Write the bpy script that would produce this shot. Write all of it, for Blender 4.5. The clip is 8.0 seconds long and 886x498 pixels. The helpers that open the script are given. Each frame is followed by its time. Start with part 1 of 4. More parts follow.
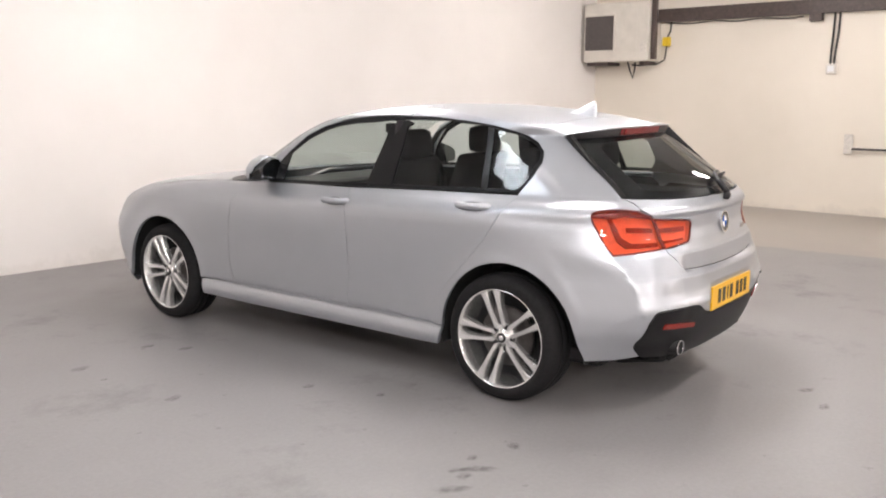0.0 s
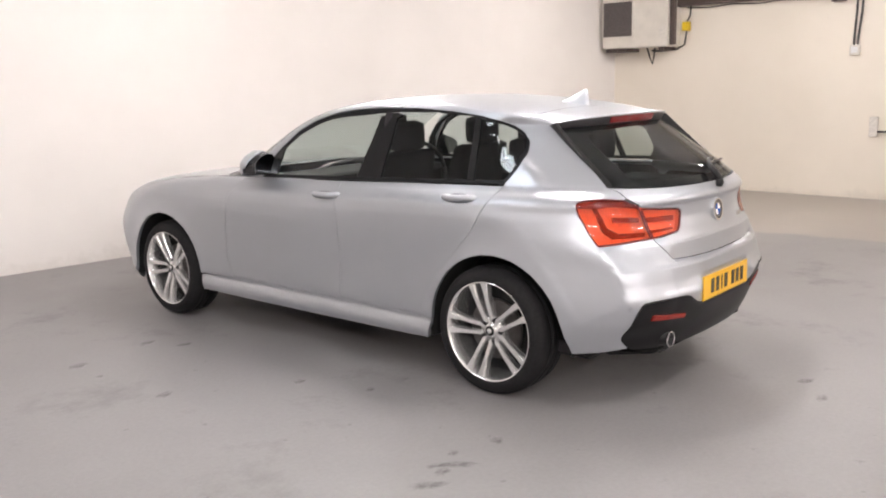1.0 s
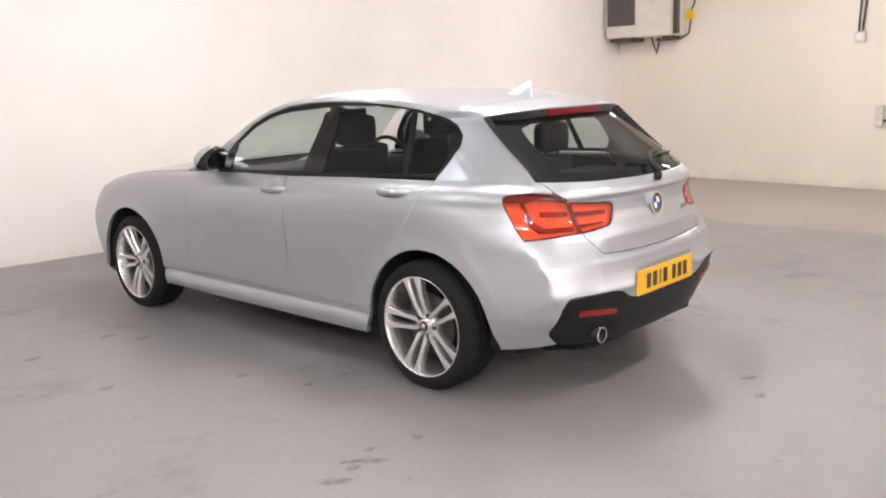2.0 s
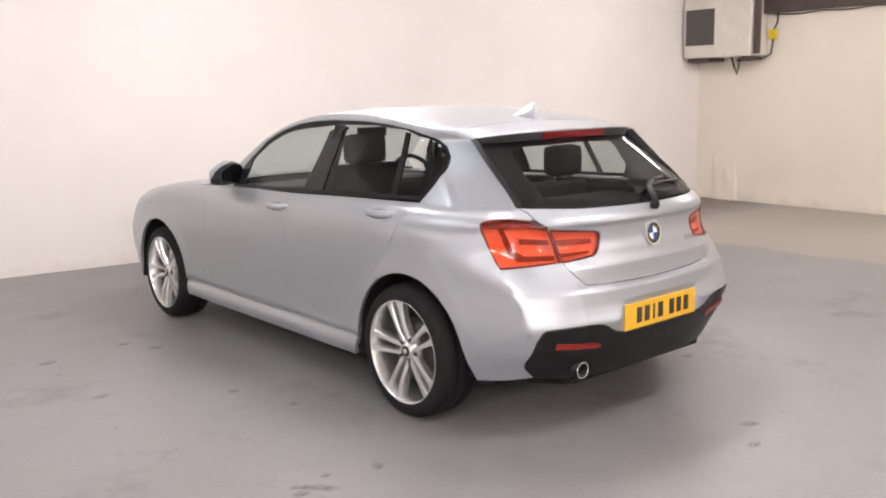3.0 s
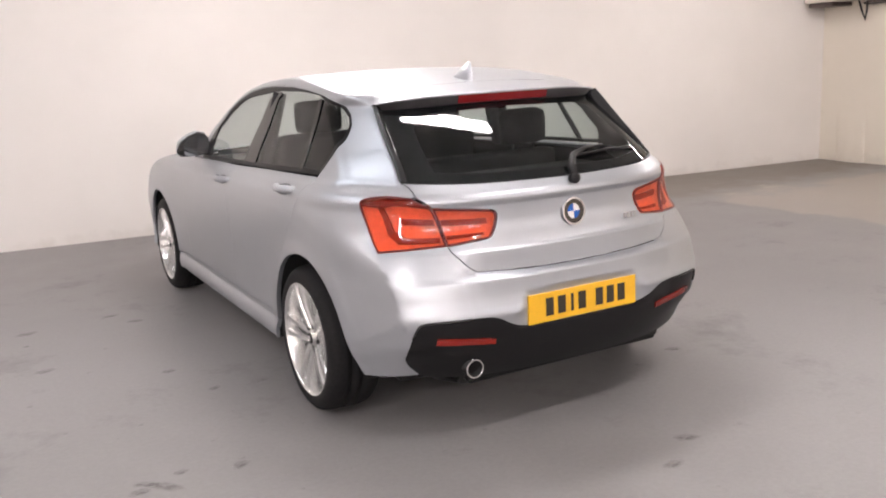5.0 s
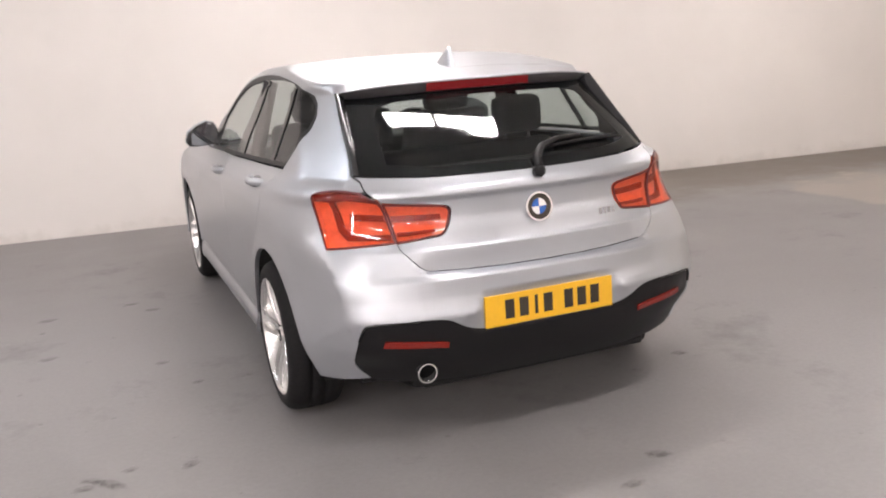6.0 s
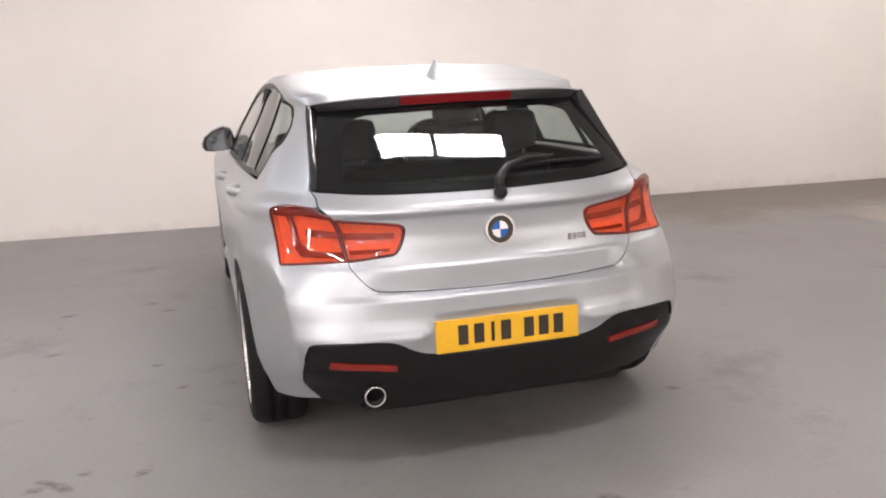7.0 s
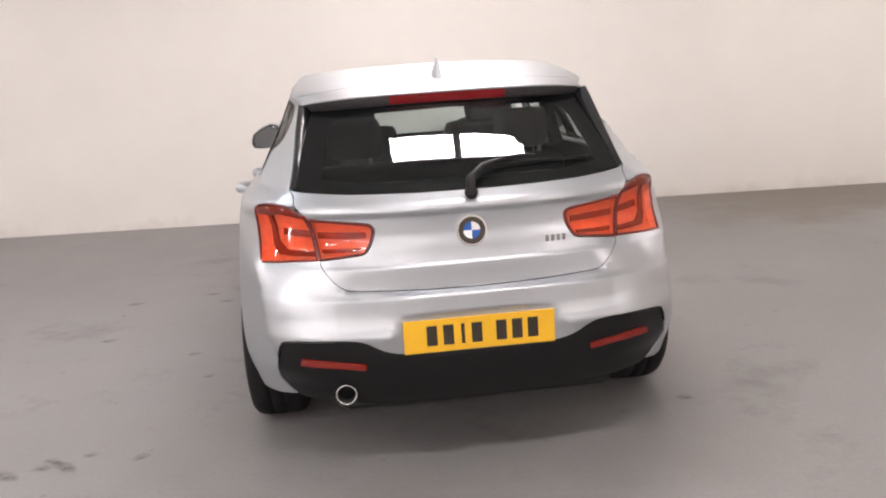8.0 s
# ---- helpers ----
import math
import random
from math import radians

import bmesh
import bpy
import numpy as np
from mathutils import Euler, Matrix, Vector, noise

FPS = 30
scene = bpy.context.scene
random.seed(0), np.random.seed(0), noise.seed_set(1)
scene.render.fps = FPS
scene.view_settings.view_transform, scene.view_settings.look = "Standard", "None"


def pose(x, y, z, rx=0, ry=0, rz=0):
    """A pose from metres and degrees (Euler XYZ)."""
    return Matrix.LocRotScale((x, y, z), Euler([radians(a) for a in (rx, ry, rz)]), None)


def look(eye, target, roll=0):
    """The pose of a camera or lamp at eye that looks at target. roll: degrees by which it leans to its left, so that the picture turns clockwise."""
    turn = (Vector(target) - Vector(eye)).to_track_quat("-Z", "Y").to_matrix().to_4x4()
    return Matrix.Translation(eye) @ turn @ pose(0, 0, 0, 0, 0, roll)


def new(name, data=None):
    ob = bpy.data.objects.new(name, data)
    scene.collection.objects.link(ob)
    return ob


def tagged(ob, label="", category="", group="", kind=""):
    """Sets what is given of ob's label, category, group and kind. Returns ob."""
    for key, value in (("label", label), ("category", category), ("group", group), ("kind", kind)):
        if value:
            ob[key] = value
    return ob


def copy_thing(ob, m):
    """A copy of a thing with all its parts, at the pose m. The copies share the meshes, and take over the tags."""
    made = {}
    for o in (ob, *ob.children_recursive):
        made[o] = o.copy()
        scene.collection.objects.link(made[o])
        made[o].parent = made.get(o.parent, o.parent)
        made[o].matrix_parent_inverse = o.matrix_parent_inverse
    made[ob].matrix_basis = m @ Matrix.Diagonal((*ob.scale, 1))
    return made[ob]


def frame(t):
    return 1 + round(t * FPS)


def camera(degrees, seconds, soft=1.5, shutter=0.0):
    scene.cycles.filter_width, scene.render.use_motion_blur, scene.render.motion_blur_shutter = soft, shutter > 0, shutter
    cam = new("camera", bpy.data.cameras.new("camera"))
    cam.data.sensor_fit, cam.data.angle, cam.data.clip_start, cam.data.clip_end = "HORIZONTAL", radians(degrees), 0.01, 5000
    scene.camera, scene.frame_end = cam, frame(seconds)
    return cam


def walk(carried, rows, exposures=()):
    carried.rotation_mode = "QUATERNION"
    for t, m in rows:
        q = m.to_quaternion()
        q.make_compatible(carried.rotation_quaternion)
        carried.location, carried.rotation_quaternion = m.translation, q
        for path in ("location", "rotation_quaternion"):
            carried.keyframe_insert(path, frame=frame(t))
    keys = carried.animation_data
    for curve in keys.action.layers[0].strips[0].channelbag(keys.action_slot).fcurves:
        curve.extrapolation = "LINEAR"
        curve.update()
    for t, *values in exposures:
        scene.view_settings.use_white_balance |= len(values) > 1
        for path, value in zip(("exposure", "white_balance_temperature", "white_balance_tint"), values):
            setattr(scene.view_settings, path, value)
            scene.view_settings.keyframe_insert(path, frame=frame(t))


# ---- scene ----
cam = camera(53.0, 8.0, soft=2.0)
PATH = [
    (0, (-4.323, -2.343, 1.503), (-2.768, -1.136, 1.153), -0.1),
    (0.5, (-4.264, -2.352, 1.5), (-2.722, -1.129, 1.141), -1.1),
    (1, (-4.134, -2.505, 1.501), (-2.634, -1.235, 1.132), -1.4),
    (1.5, (-3.966, -2.673, 1.497), (-2.48, -1.394, 1.102), -2.0),
    (3, (-3.299, -3.173, 1.502), (-2.023, -1.672, 1.157), -1.1),
    (3.5, (-2.98, -3.216, 1.472), (-1.758, -1.675, 1.108), -1.8),
    (4, (-2.707, -3.305, 1.478), (-1.544, -1.717, 1.121), -2.6),
    (4.5, (-2.4, -3.424, 1.481), (-1.351, -1.764, 1.105), -2.8),
    (5, (-2.084, -3.503, 1.462), (-1.146, -1.787, 1.046), -2.9),
    (6.5, (-1.223, -3.593, 1.437), (-0.611, -1.737, 1.008), -3.5),
    (7, (-0.982, -3.619, 1.442), (-0.47, -1.731, 1.027), -2.7),
    (7.5, (-0.71, -3.662, 1.437), (-0.353, -1.736, 1.034), -4.3),
    (8, (-0.41, -3.708, 1.435), (-0.207, -1.763, 1.02), -3.7),
]
walk(cam, [(t, look(eye, target, roll)) for t, eye, target, roll in PATH],
     [(0.0, 0.01, 6440, 12), (1.5, 0.01, 6450, 13), (4.5, -0.14, 6490, 15), (8.0, -0.20, 6520, 13)])

# ---------------------------------------------------------------- world and lights
world = bpy.data.worlds.new("world")
scene.world = world
world.use_nodes = True
world.node_tree.nodes["Background"].inputs[0].default_value = (0.9, 0.93, 1.0, 1)
world.node_tree.nodes["Background"].inputs[1].default_value = 0.02
LIGHT_POWER = 110.0

# ---------------------------------------------------------------- materials


def shader(name):
    m = bpy.data.materials.new(name)
    m.use_nodes = True
    nt = m.node_tree
    return m, nt, nt.nodes["Principled BSDF"]


def node(nt, kind, **inputs):
    n = nt.nodes.new(kind)
    for k, v in inputs.items():
        n.inputs[k.replace("_", " ")].default_value = v
    return n


def ramp(nt, source, stops):
    r = nt.nodes.new("ShaderNodeValToRGB")
    while len(r.color_ramp.elements) < len(stops):
        r.color_ramp.elements.new(0.5)
    for e, (p, c) in zip(r.color_ramp.elements, stops):
        e.position, e.color = p, (*c, 1) if len(c) == 3 else c
    nt.links.new(source, r.inputs[0])
    return r.outputs[0]


def blend(nt, fac, a, b, mode="MIX"):
    m = nt.nodes.new("ShaderNodeMix")
    m.data_type, m.blend_type = "RGBA", mode
    for sock, v in ((m.inputs[0], fac), (m.inputs[6], a), (m.inputs[7], b)):
        if isinstance(v, bpy.types.NodeSocket):
            nt.links.new(v, sock)
        elif isinstance(v, (int, float)):
            sock.default_value = v
        else:
            sock.default_value = (*v, 1)
    return m.outputs[2]


def noise_out(nt, scale, detail=4.0, rough=0.6, stretch=None):
    co = nt.nodes.new("ShaderNodeTexCoord")
    n = node(nt, "ShaderNodeTexNoise", Scale=scale, Detail=detail, Roughness=rough)
    if stretch:
        mp = nt.nodes.new("ShaderNodeMapping")
        mp.inputs["Scale"].default_value = stretch
        nt.links.new(co.outputs["Object"], mp.inputs[0])
        nt.links.new(mp.outputs[0], n.inputs[0])
    else:
        nt.links.new(co.outputs["Object"], n.inputs[0])
    return n.outputs[0]


def relief(nt, bsdf, height, strength, distance=0.002):
    b = node(nt, "ShaderNodeBump", Strength=strength, Distance=distance)
    nt.links.new(height, b.inputs["Height"])
    nt.links.new(b.outputs[0], bsdf.inputs["Normal"])


def plain(name, colour, rough=0.5, metal=0.0, coat=0.0, vary=0.12, scale=30.0, bump=0.05, shine=0.5):
    m, nt, b = shader(name)
    n = noise_out(nt, scale)
    dark, light = [tuple(c * k for c in colour) for k in (1 - vary, 1 + vary)]
    nt.links.new(ramp(nt, n, [(0.3, dark), (0.7, light)]), b.inputs["Base Color"])
    b.inputs["Roughness"].default_value, b.inputs["Metallic"].default_value = rough, metal
    b.inputs["Coat Weight"].default_value = coat
    if bump:
        relief(nt, b, n, bump)
    b.inputs["Specular IOR Level"].default_value = shine
    return m


def car_paint():
    m, nt, b = shader("silver_paint")
    flake = noise_out(nt, 900, 2)
    film = noise_out(nt, 3.0, 3)
    c = ramp(nt, flake, [(0.3, (0.445, 0.466, 0.502)), (0.7, (0.54, 0.562, 0.603))])
    nt.links.new(blend(nt, 0.12, c, ramp(nt, film, [(0.3, (0.36, 0.365, 0.38)), (0.7, (0.50, 0.51, 0.53))])), b.inputs["Base Color"])
    b.inputs["Metallic"].default_value, b.inputs["Roughness"].default_value = 0.8, 0.42
    b.inputs["Coat Weight"].default_value, b.inputs["Coat Roughness"].default_value = 0.55, 0.20
    return m


def pane_material(name, tint, gloss=1.0):
    """Thin window glass: tinted see-through, with Fresnel gloss."""
    m, nt, b = shader(name)
    nt.nodes.remove(b)
    see = node(nt, "ShaderNodeBsdfTransparent")
    see.inputs[0].default_value = (*tint, 1)
    shine = node(nt, "ShaderNodeBsdfGlossy", Roughness=0.01)
    tilt = node(nt, "ShaderNodeLayerWeight", Blend=0.5)
    power = nt.nodes.new("ShaderNodeMath")
    power.operation = "POWER"
    nt.links.new(tilt.outputs["Facing"], power.inputs[0])
    power.inputs[1].default_value = 5.0
    fac = nt.nodes.new("ShaderNodeMath")
    fac.operation = "MULTIPLY_ADD"
    nt.links.new(power.outputs[0], fac.inputs[0])
    fac.inputs[1].default_value, fac.inputs[2].default_value = 0.90, 0.055 * gloss
    mix = nt.nodes.new("ShaderNodeMixShader")
    nt.links.new(fac.outputs[0], mix.inputs[0])
    nt.links.new(see.outputs[0], mix.inputs[1])
    nt.links.new(shine.outputs[0], mix.inputs[2])
    nt.links.new(mix.outputs[0], nt.nodes["Material Output"].inputs[0])
    return m


def wall_material(name, low_tone, high_tone):
    m, nt, b = shader(name)
    big, fine = noise_out(nt, 0.7, 4), noise_out(nt, 60, 4)
    c = ramp(nt, big, [(0.3, low_tone), (0.7, high_tone)])
    co = nt.nodes.new("ShaderNodeTexCoord")
    sep = nt.nodes.new("ShaderNodeSeparateXYZ")
    nt.links.new(co.outputs["Object"], sep.inputs[0])
    scuff = node(nt, "ShaderNodeMath")
    scuff.operation = "MULTIPLY_ADD"
    nt.links.new(noise_out(nt, 3.0, 6, 0.7), scuff.inputs[0])
    scuff.inputs[1].default_value = 0.5
    nt.links.new(sep.outputs[2], scuff.inputs[2])
    low = ramp(nt, scuff.outputs[0], [(0.22, (0.35, 0.35, 0.35)), (0.33, (0, 0, 0))])
    nt.links.new(blend(nt, low, c, (0.50, 0.46, 0.41)), b.inputs["Base Color"])
    b.inputs["Roughness"].default_value = 0.7
    relief(nt, b, fine, 0.12, 0.004)
    return m


def floor_material():
    m, nt, b = shader("painted_concrete_floor")
    big, mid, fine = noise_out(nt, 0.45, 5, 0.6), noise_out(nt, 2.2, 6, 0.65), noise_out(nt, 45, 5, 0.7)
    c = ramp(nt, big, [(0.3, (0.223, 0.213, 0.214)), (0.7, (0.289, 0.278, 0.279))])
    c = blend(nt, 0.45, c, ramp(nt, mid, [(0.3, (0.196, 0.187, 0.189)), (0.7, (0.311, 0.298, 0.298))]))
    c = blend(nt, 0.09, c, ramp(nt, fine, [(0.3, (0.131, 0.125, 0.120)), (0.7, (0.458, 0.436, 0.425))]))
    blot = noise_out(nt, 1.1, 7, 0.72)
    c = blend(nt, ramp(nt, blot, [(0.56, (0, 0, 0)), (0.70, (0.5, 0.5, 0.5))]), c, (0.114, 0.109, 0.109))
    speck = noise_out(nt, 9.0, 3, 0.6)
    c = blend(nt, ramp(nt, speck, [(0.69, (0, 0, 0)), (0.74, (0.35, 0.35, 0.35))]), c, (0.076, 0.073, 0.072))
    # worn strip of bare concrete along the side wall
    co = nt.nodes.new("ShaderNodeTexCoord")
    sep = nt.nodes.new("ShaderNodeSeparateXYZ")
    nt.links.new(co.outputs["Object"], sep.inputs[0])

    def edge(axis, at, sign, wobble, soft):
        a = nt.nodes.new("ShaderNodeMath")
        a.operation = "MULTIPLY_ADD"
        nt.links.new(sep.outputs[axis], a.inputs[0])
        a.inputs[1].default_value, a.inputs[2].default_value = sign, -sign * at
        w = nt.nodes.new("ShaderNodeMath")
        w.operation = "MULTIPLY_ADD"
        nt.links.new(mid, w.inputs[0])
        w.inputs[1].default_value = wobble
        nt.links.new(a.outputs[0], w.inputs[2])
        mp = node(nt, "ShaderNodeMapRange")
        mp.interpolation_type = "SMOOTHSTEP"
        nt.links.new(w.outputs[0], mp.inputs[0])
        mp.inputs[1].default_value, mp.inputs[2].default_value = wobble * 0.5 - soft, wobble * 0.5 + soft
        return mp.outputs[0]

    both = nt.nodes.new("ShaderNodeMath")
    both.operation = "MULTIPLY"
    nt.links.new(edge(0, 4.35, 1, 0.5, 0.06), both.inputs[0])
    nt.links.new(edge(1, 2.75, -1, 1.6, 0.25), both.inputs[1])
    dirt = nt.nodes.new("ShaderNodeMath")
    dirt.operation = "MULTIPLY"
    nt.links.new(edge(0, 2.6, 1, 1.4, 1.0), dirt.inputs[0])
    nt.links.new(edge(1, 3.0, 1, 1.2, 0.45), dirt.inputs[1])
    c = blend(nt, dirt.outputs[0], c, ramp(nt, mid, [(0.3, (0.150, 0.128, 0.108)), (0.7, (0.215, 0.188, 0.160))]))
    bare = ramp(nt, mid, [(0.3, (0.30, 0.27, 0.24)), (0.7, (0.39, 0.355, 0.32))])
    nt.links.new(blend(nt, both.outputs[0], c, bare), b.inputs["Base Color"])
    nt.links.new(ramp(nt, mid, [(0.3, (0.36,) * 3), (0.7, (0.52,) * 3)]), b.inputs["Roughness"])
    relief(nt, b, fine, 0.07, 0.003)
    return m


PAINT = car_paint()
BLACK_GLOSS = plain("black_gloss_trim", (0.010, 0.010, 0.011), 0.14, 0, 0.0, 0.1, 30, 0)
TRIM_BLACK = plain("satin_black_trim", (0.009, 0.009, 0.010), 0.38, 0, 0.0, 0.1, 30, 0, 0.2)
FRIT = plain("black_glass_border", (0.006, 0.005, 0.006), 0.7, 0, 0.0, 0.1, 30, 0, 0.05)
BLACK_PLASTIC = plain("black_plastic", (0.008, 0.0076, 0.0084), 0.42, 0, 0, 0.15, 200, 0.08, 0.3)
HANDLE_SHADE = plain("handle_shade_grey", (0.20, 0.205, 0.22), 0.45, 0.6, 0.2, 0.1, 60, 0)
LIP_SHADE = plain("lip_shade_grey", (0.045, 0.042, 0.044), 0.35, 0, 0.2, 0.1, 60, 0.03)
RUBBER = plain("tyre_rubber", (0.013, 0.0122, 0.013), 0.7, 0, 0, 0.2, 60, 0.15, 0.2)
CABIN = plain("dark_cabin_cloth", (0.020, 0.017, 0.020), 0.9, 0, 0, 0.2, 150, 0.2)
LINER = plain("wheel_arch_liner", (0.012, 0.012, 0.012), 0.9, 0, 0, 0.2, 60, 0.2)
ALLOY = plain("silver_alloy", (0.82, 0.815, 0.81), 0.24, 0.9, 0.3, 0.06, 80, 0)
STEEL = plain("brake_steel", (0.065, 0.058, 0.056), 0.55, 0.7, 0, 0.2, 40, 0.05)
CHROME = plain("chrome", (0.80, 0.80, 0.81), 0.08, 1.0, 0, 0.03, 20, 0)
GLASS = pane_material("window_glass", (0.74, 0.795, 0.785))
REAR_GLASS = pane_material("rear_window_glass", (0.66, 0.725, 0.72))
LENS = pane_material("red_lamp_lens", (1.0, 0.35, 0.21), 1.1)
LAMP_BACK = plain("lamp_reflector", (0.90, 0.83, 0.76), 0.6, 0.0, 0, 0.1, 60, 0, 0.2)
LAMP_BAR = plain("lamp_light_guide", (0.24, 0.12, 0.09), 0.6, 0, 0, 0.1, 60, 0, 0.15)
LAMP_DARK = plain("lamp_divider", (0.13, 0.022, 0.022), 0.4, 0.0, 0, 0.1, 60, 0)
RED_PLASTIC = plain("red_reflector", (0.22, 0.016, 0.010), 0.25, 0, 0.15, 0.1, 200, 0)
BRAKE_RED = plain("dark_red_lens", (0.16, 0.006, 0.008), 0.25, 0, 0.3, 0.1, 200, 0)
YELLOW = plain("yellow_plate", (0.85, 0.47, 0.02), 0.35, 0, 0.3, 0.03, 80, 0)
PLATE_DARK = plain("plate_characters", (0.035, 0.026, 0.018), 0.4)
BLUE = plain("blue_enamel", (0.01, 0.10, 0.42), 0.2, 0, 0.8, 0.05, 40, 0)
WHITE = plain("white_enamel", (0.8, 0.8, 0.8), 0.25, 0, 0.6, 0.03, 40, 0)
MIRROR = plain("mirror_glass", (0.16, 0.17, 0.18), 0.02, 1.0, 0, 0.0, 10, 0)
WALL = wall_material("painted_wall", (0.72, 0.68, 0.65), (0.78, 0.74, 0.71))
WALL_CREAM = wall_material("cream_painted_wall", (0.765, 0.70, 0.61), (0.825, 0.76, 0.67))
FLOOR = floor_material()
CEILING = plain("pale_grey_roof_deck", (0.45, 0.44, 0.43), 0.8, 0, 0, 0.06, 3, 0.05)
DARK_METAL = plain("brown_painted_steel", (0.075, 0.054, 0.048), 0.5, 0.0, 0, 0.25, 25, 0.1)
UNIT_WHITE = plain("off_white_casing", (0.66, 0.62, 0.56), 0.45, 0, 0.1, 0.06, 6, 0.03)
GRILLE = plain("dark_grille", (0.115, 0.098, 0.095), 0.6, 0, 0, 0.2, 40, 0.1)
CABLE = plain("dark_cable", (0.05, 0.045, 0.042), 0.6)
YELLOW_BOX = plain("yellow_switch", (0.75, 0.52, 0.03), 0.4)
GREY_PLASTIC = plain("grey_plastic", (0.66, 0.62, 0.57), 0.5)
STAIN, _nt, _b = shader("oil_stain")
_b.inputs["Base Color"].default_value, _b.inputs["Roughness"].default_value = (0.09, 0.082, 0.078, 1), 0.5
_fade = _nt.nodes.new("ShaderNodeAttribute")
_fade.attribute_name = "fade"
_worn = _nt.nodes.new("ShaderNodeMath")
_worn.operation = "MULTIPLY"
_nt.links.new(_fade.outputs["Fac"], _worn.inputs[0])
_nt.links.new(ramp(_nt, noise_out(_nt, 28, 4), [(0.35, (0.08,) * 3), (0.62, (0.42,) * 3)]), _worn.inputs[1])
_nt.links.new(_worn.outputs[0], _b.inputs["Alpha"])
GLOW, _nt, _b = shader("light_diffuser")
_b.inputs["Emission Color"].default_value = (1.0, 0.955, 0.92, 1)
_b.inputs["Emission Strength"].default_value = LIGHT_POWER
COOL_GLOW, _nt, _b = shader("cool_light_panel")
_b.inputs["Emission Color"].default_value = (0.86, 0.94, 1.0, 1)
_b.inputs["Emission Strength"].default_value = 14.0

# ---------------------------------------------------------------- mesh helpers


def link_mesh(name, bm, material, parent=None, label="", smooth=True):
    me = bpy.data.meshes.new(name)
    bm.normal_update()
    bm.to_mesh(me)
    bm.free()
    me.materials.append(material)
    for p in me.polygons:
        p.use_smooth = smooth
    ob = new(name, me)
    if parent:
        ob.parent = parent
    if label:
        ob["label"] = label
    return ob


def part(name, bm, material, parent, label="", smooth=False):
    return link_mesh(name, bm, material, parent, label, smooth)


def thing(name, label, category, at=(0, 0, 0), group=""):
    ob = new(name)
    ob.location = at
    return tagged(ob, label, category, group)


def box(bm, lo, hi, bevel=0.0, turn=None):
    made = bmesh.ops.create_cube(bm, size=1.0)["verts"]
    size, mid = Vector(hi) - Vector(lo), (Vector(hi) + Vector(lo)) / 2
    for v in made:
        v.co = Vector(a * b for a, b in zip(v.co, size)) + mid
    if bevel:
        edges = list({e for v in made for e in v.link_edges})
        got = bmesh.ops.bevel(bm, geom=edges, offset=bevel, segments=2, affect="EDGES", profile=0.6)
        made = list({v for f in got["faces"] for v in f.verts} | {v for v in made if v.is_valid})
    if turn:
        for v in made:
            v.co = turn @ v.co
    return bm


def box_mesh(lo, hi, bevel=0.0):
    return box(bmesh.new(), lo, hi, bevel)


def tube(bm, points, radius, sides=10, cap=True):
    """A round bar along the points."""
    points = [Vector(p) for p in points]
    rings = []
    for i, p in enumerate(points):
        ahead = (points[min(i + 1, len(points) - 1)] - points[max(i - 1, 0)]).normalized()
        a = ahead.orthogonal().normalized()
        if rings:
            a = (last - ahead * last.dot(ahead)).normalized()
        last = a
        b = ahead.cross(a)
        r = radius[i] if isinstance(radius, (list, tuple)) else radius
        rings.append([bm.verts.new(p + r * (math.cos(k) * a + math.sin(k) * b)) for k in [2 * math.pi * j / sides for j in range(sides)]])
    for r0, r1 in zip(rings, rings[1:]):
        for j in range(sides):
            bm.faces.new((r0[j], r0[(j + 1) % sides], r1[(j + 1) % sides], r1[j]))
    if cap:
        bm.faces.new(rings[0][::-1])
        bm.faces.new(rings[-1])
    return bm


def lathe(bm, profile, sides=48, axis=0, mid=(0, 0, 0)):
    """Turns (along, radius) pairs round the x axis."""
    rings = []
    for along, r in profile:
        ring = []
        for j in range(sides):
            k = 2 * math.pi * j / sides
            ring.append(bm.verts.new((mid[0] + along, mid[1] + r * math.cos(k), mid[2] + r * math.sin(k))))
        rings.append(ring)
    for r0, r1 in zip(rings, rings[1:]):
        for j in range(sides):
            bm.faces.new((r0[j], r1[j], r1[(j + 1) % sides], r0[(j + 1) % sides]))
    return bm


def grid(rows):
    """A sheet from rows of points."""
    bm = bmesh.new()
    vs = [[bm.verts.new(p) for p in row] for row in rows]
    for a, b in zip(vs, vs[1:]):
        for i in range(len(a) - 1):
            bm.faces.new((a[i], a[i + 1], b[i + 1], b[i]))
    return bm


def thicken(bm, depth):
    bmesh.ops.recalc_face_normals(bm, faces=bm.faces)
    bmesh.ops.solidify(bm, geom=list(bm.faces), thickness=depth)
    return bm

# ---------------------------------------------------------------- body surface of the car
# x to the car's right, y ahead from the rear axle, z up. Each level z is a rounded outline.


def pchip(xs, ys):
    xs, ys = np.array(xs, float), np.array(ys, float)
    h = np.diff(xs)
    dl = np.diff(ys) / h
    m = np.r_[dl[0], np.where(dl[:-1] * dl[1:] > 0, 2 * dl[:-1] * dl[1:] / (dl[:-1] + dl[1:] + 1e-12), 0), dl[-1]]

    def f(x):
        x = np.clip(x, xs[0], xs[-1])
        i = np.clip(np.searchsorted(xs, x) - 1, 0, len(xs) - 2)
        t = (x - xs[i]) / h[i]
        return (ys[i] * (1 + 2 * t) * (1 - t) ** 2 + m[i] * h[i] * t * (1 - t) ** 2
                + ys[i + 1] * t * t * (3 - 2 * t) + m[i + 1] * h[i] * t * t * (t - 1))

    return f


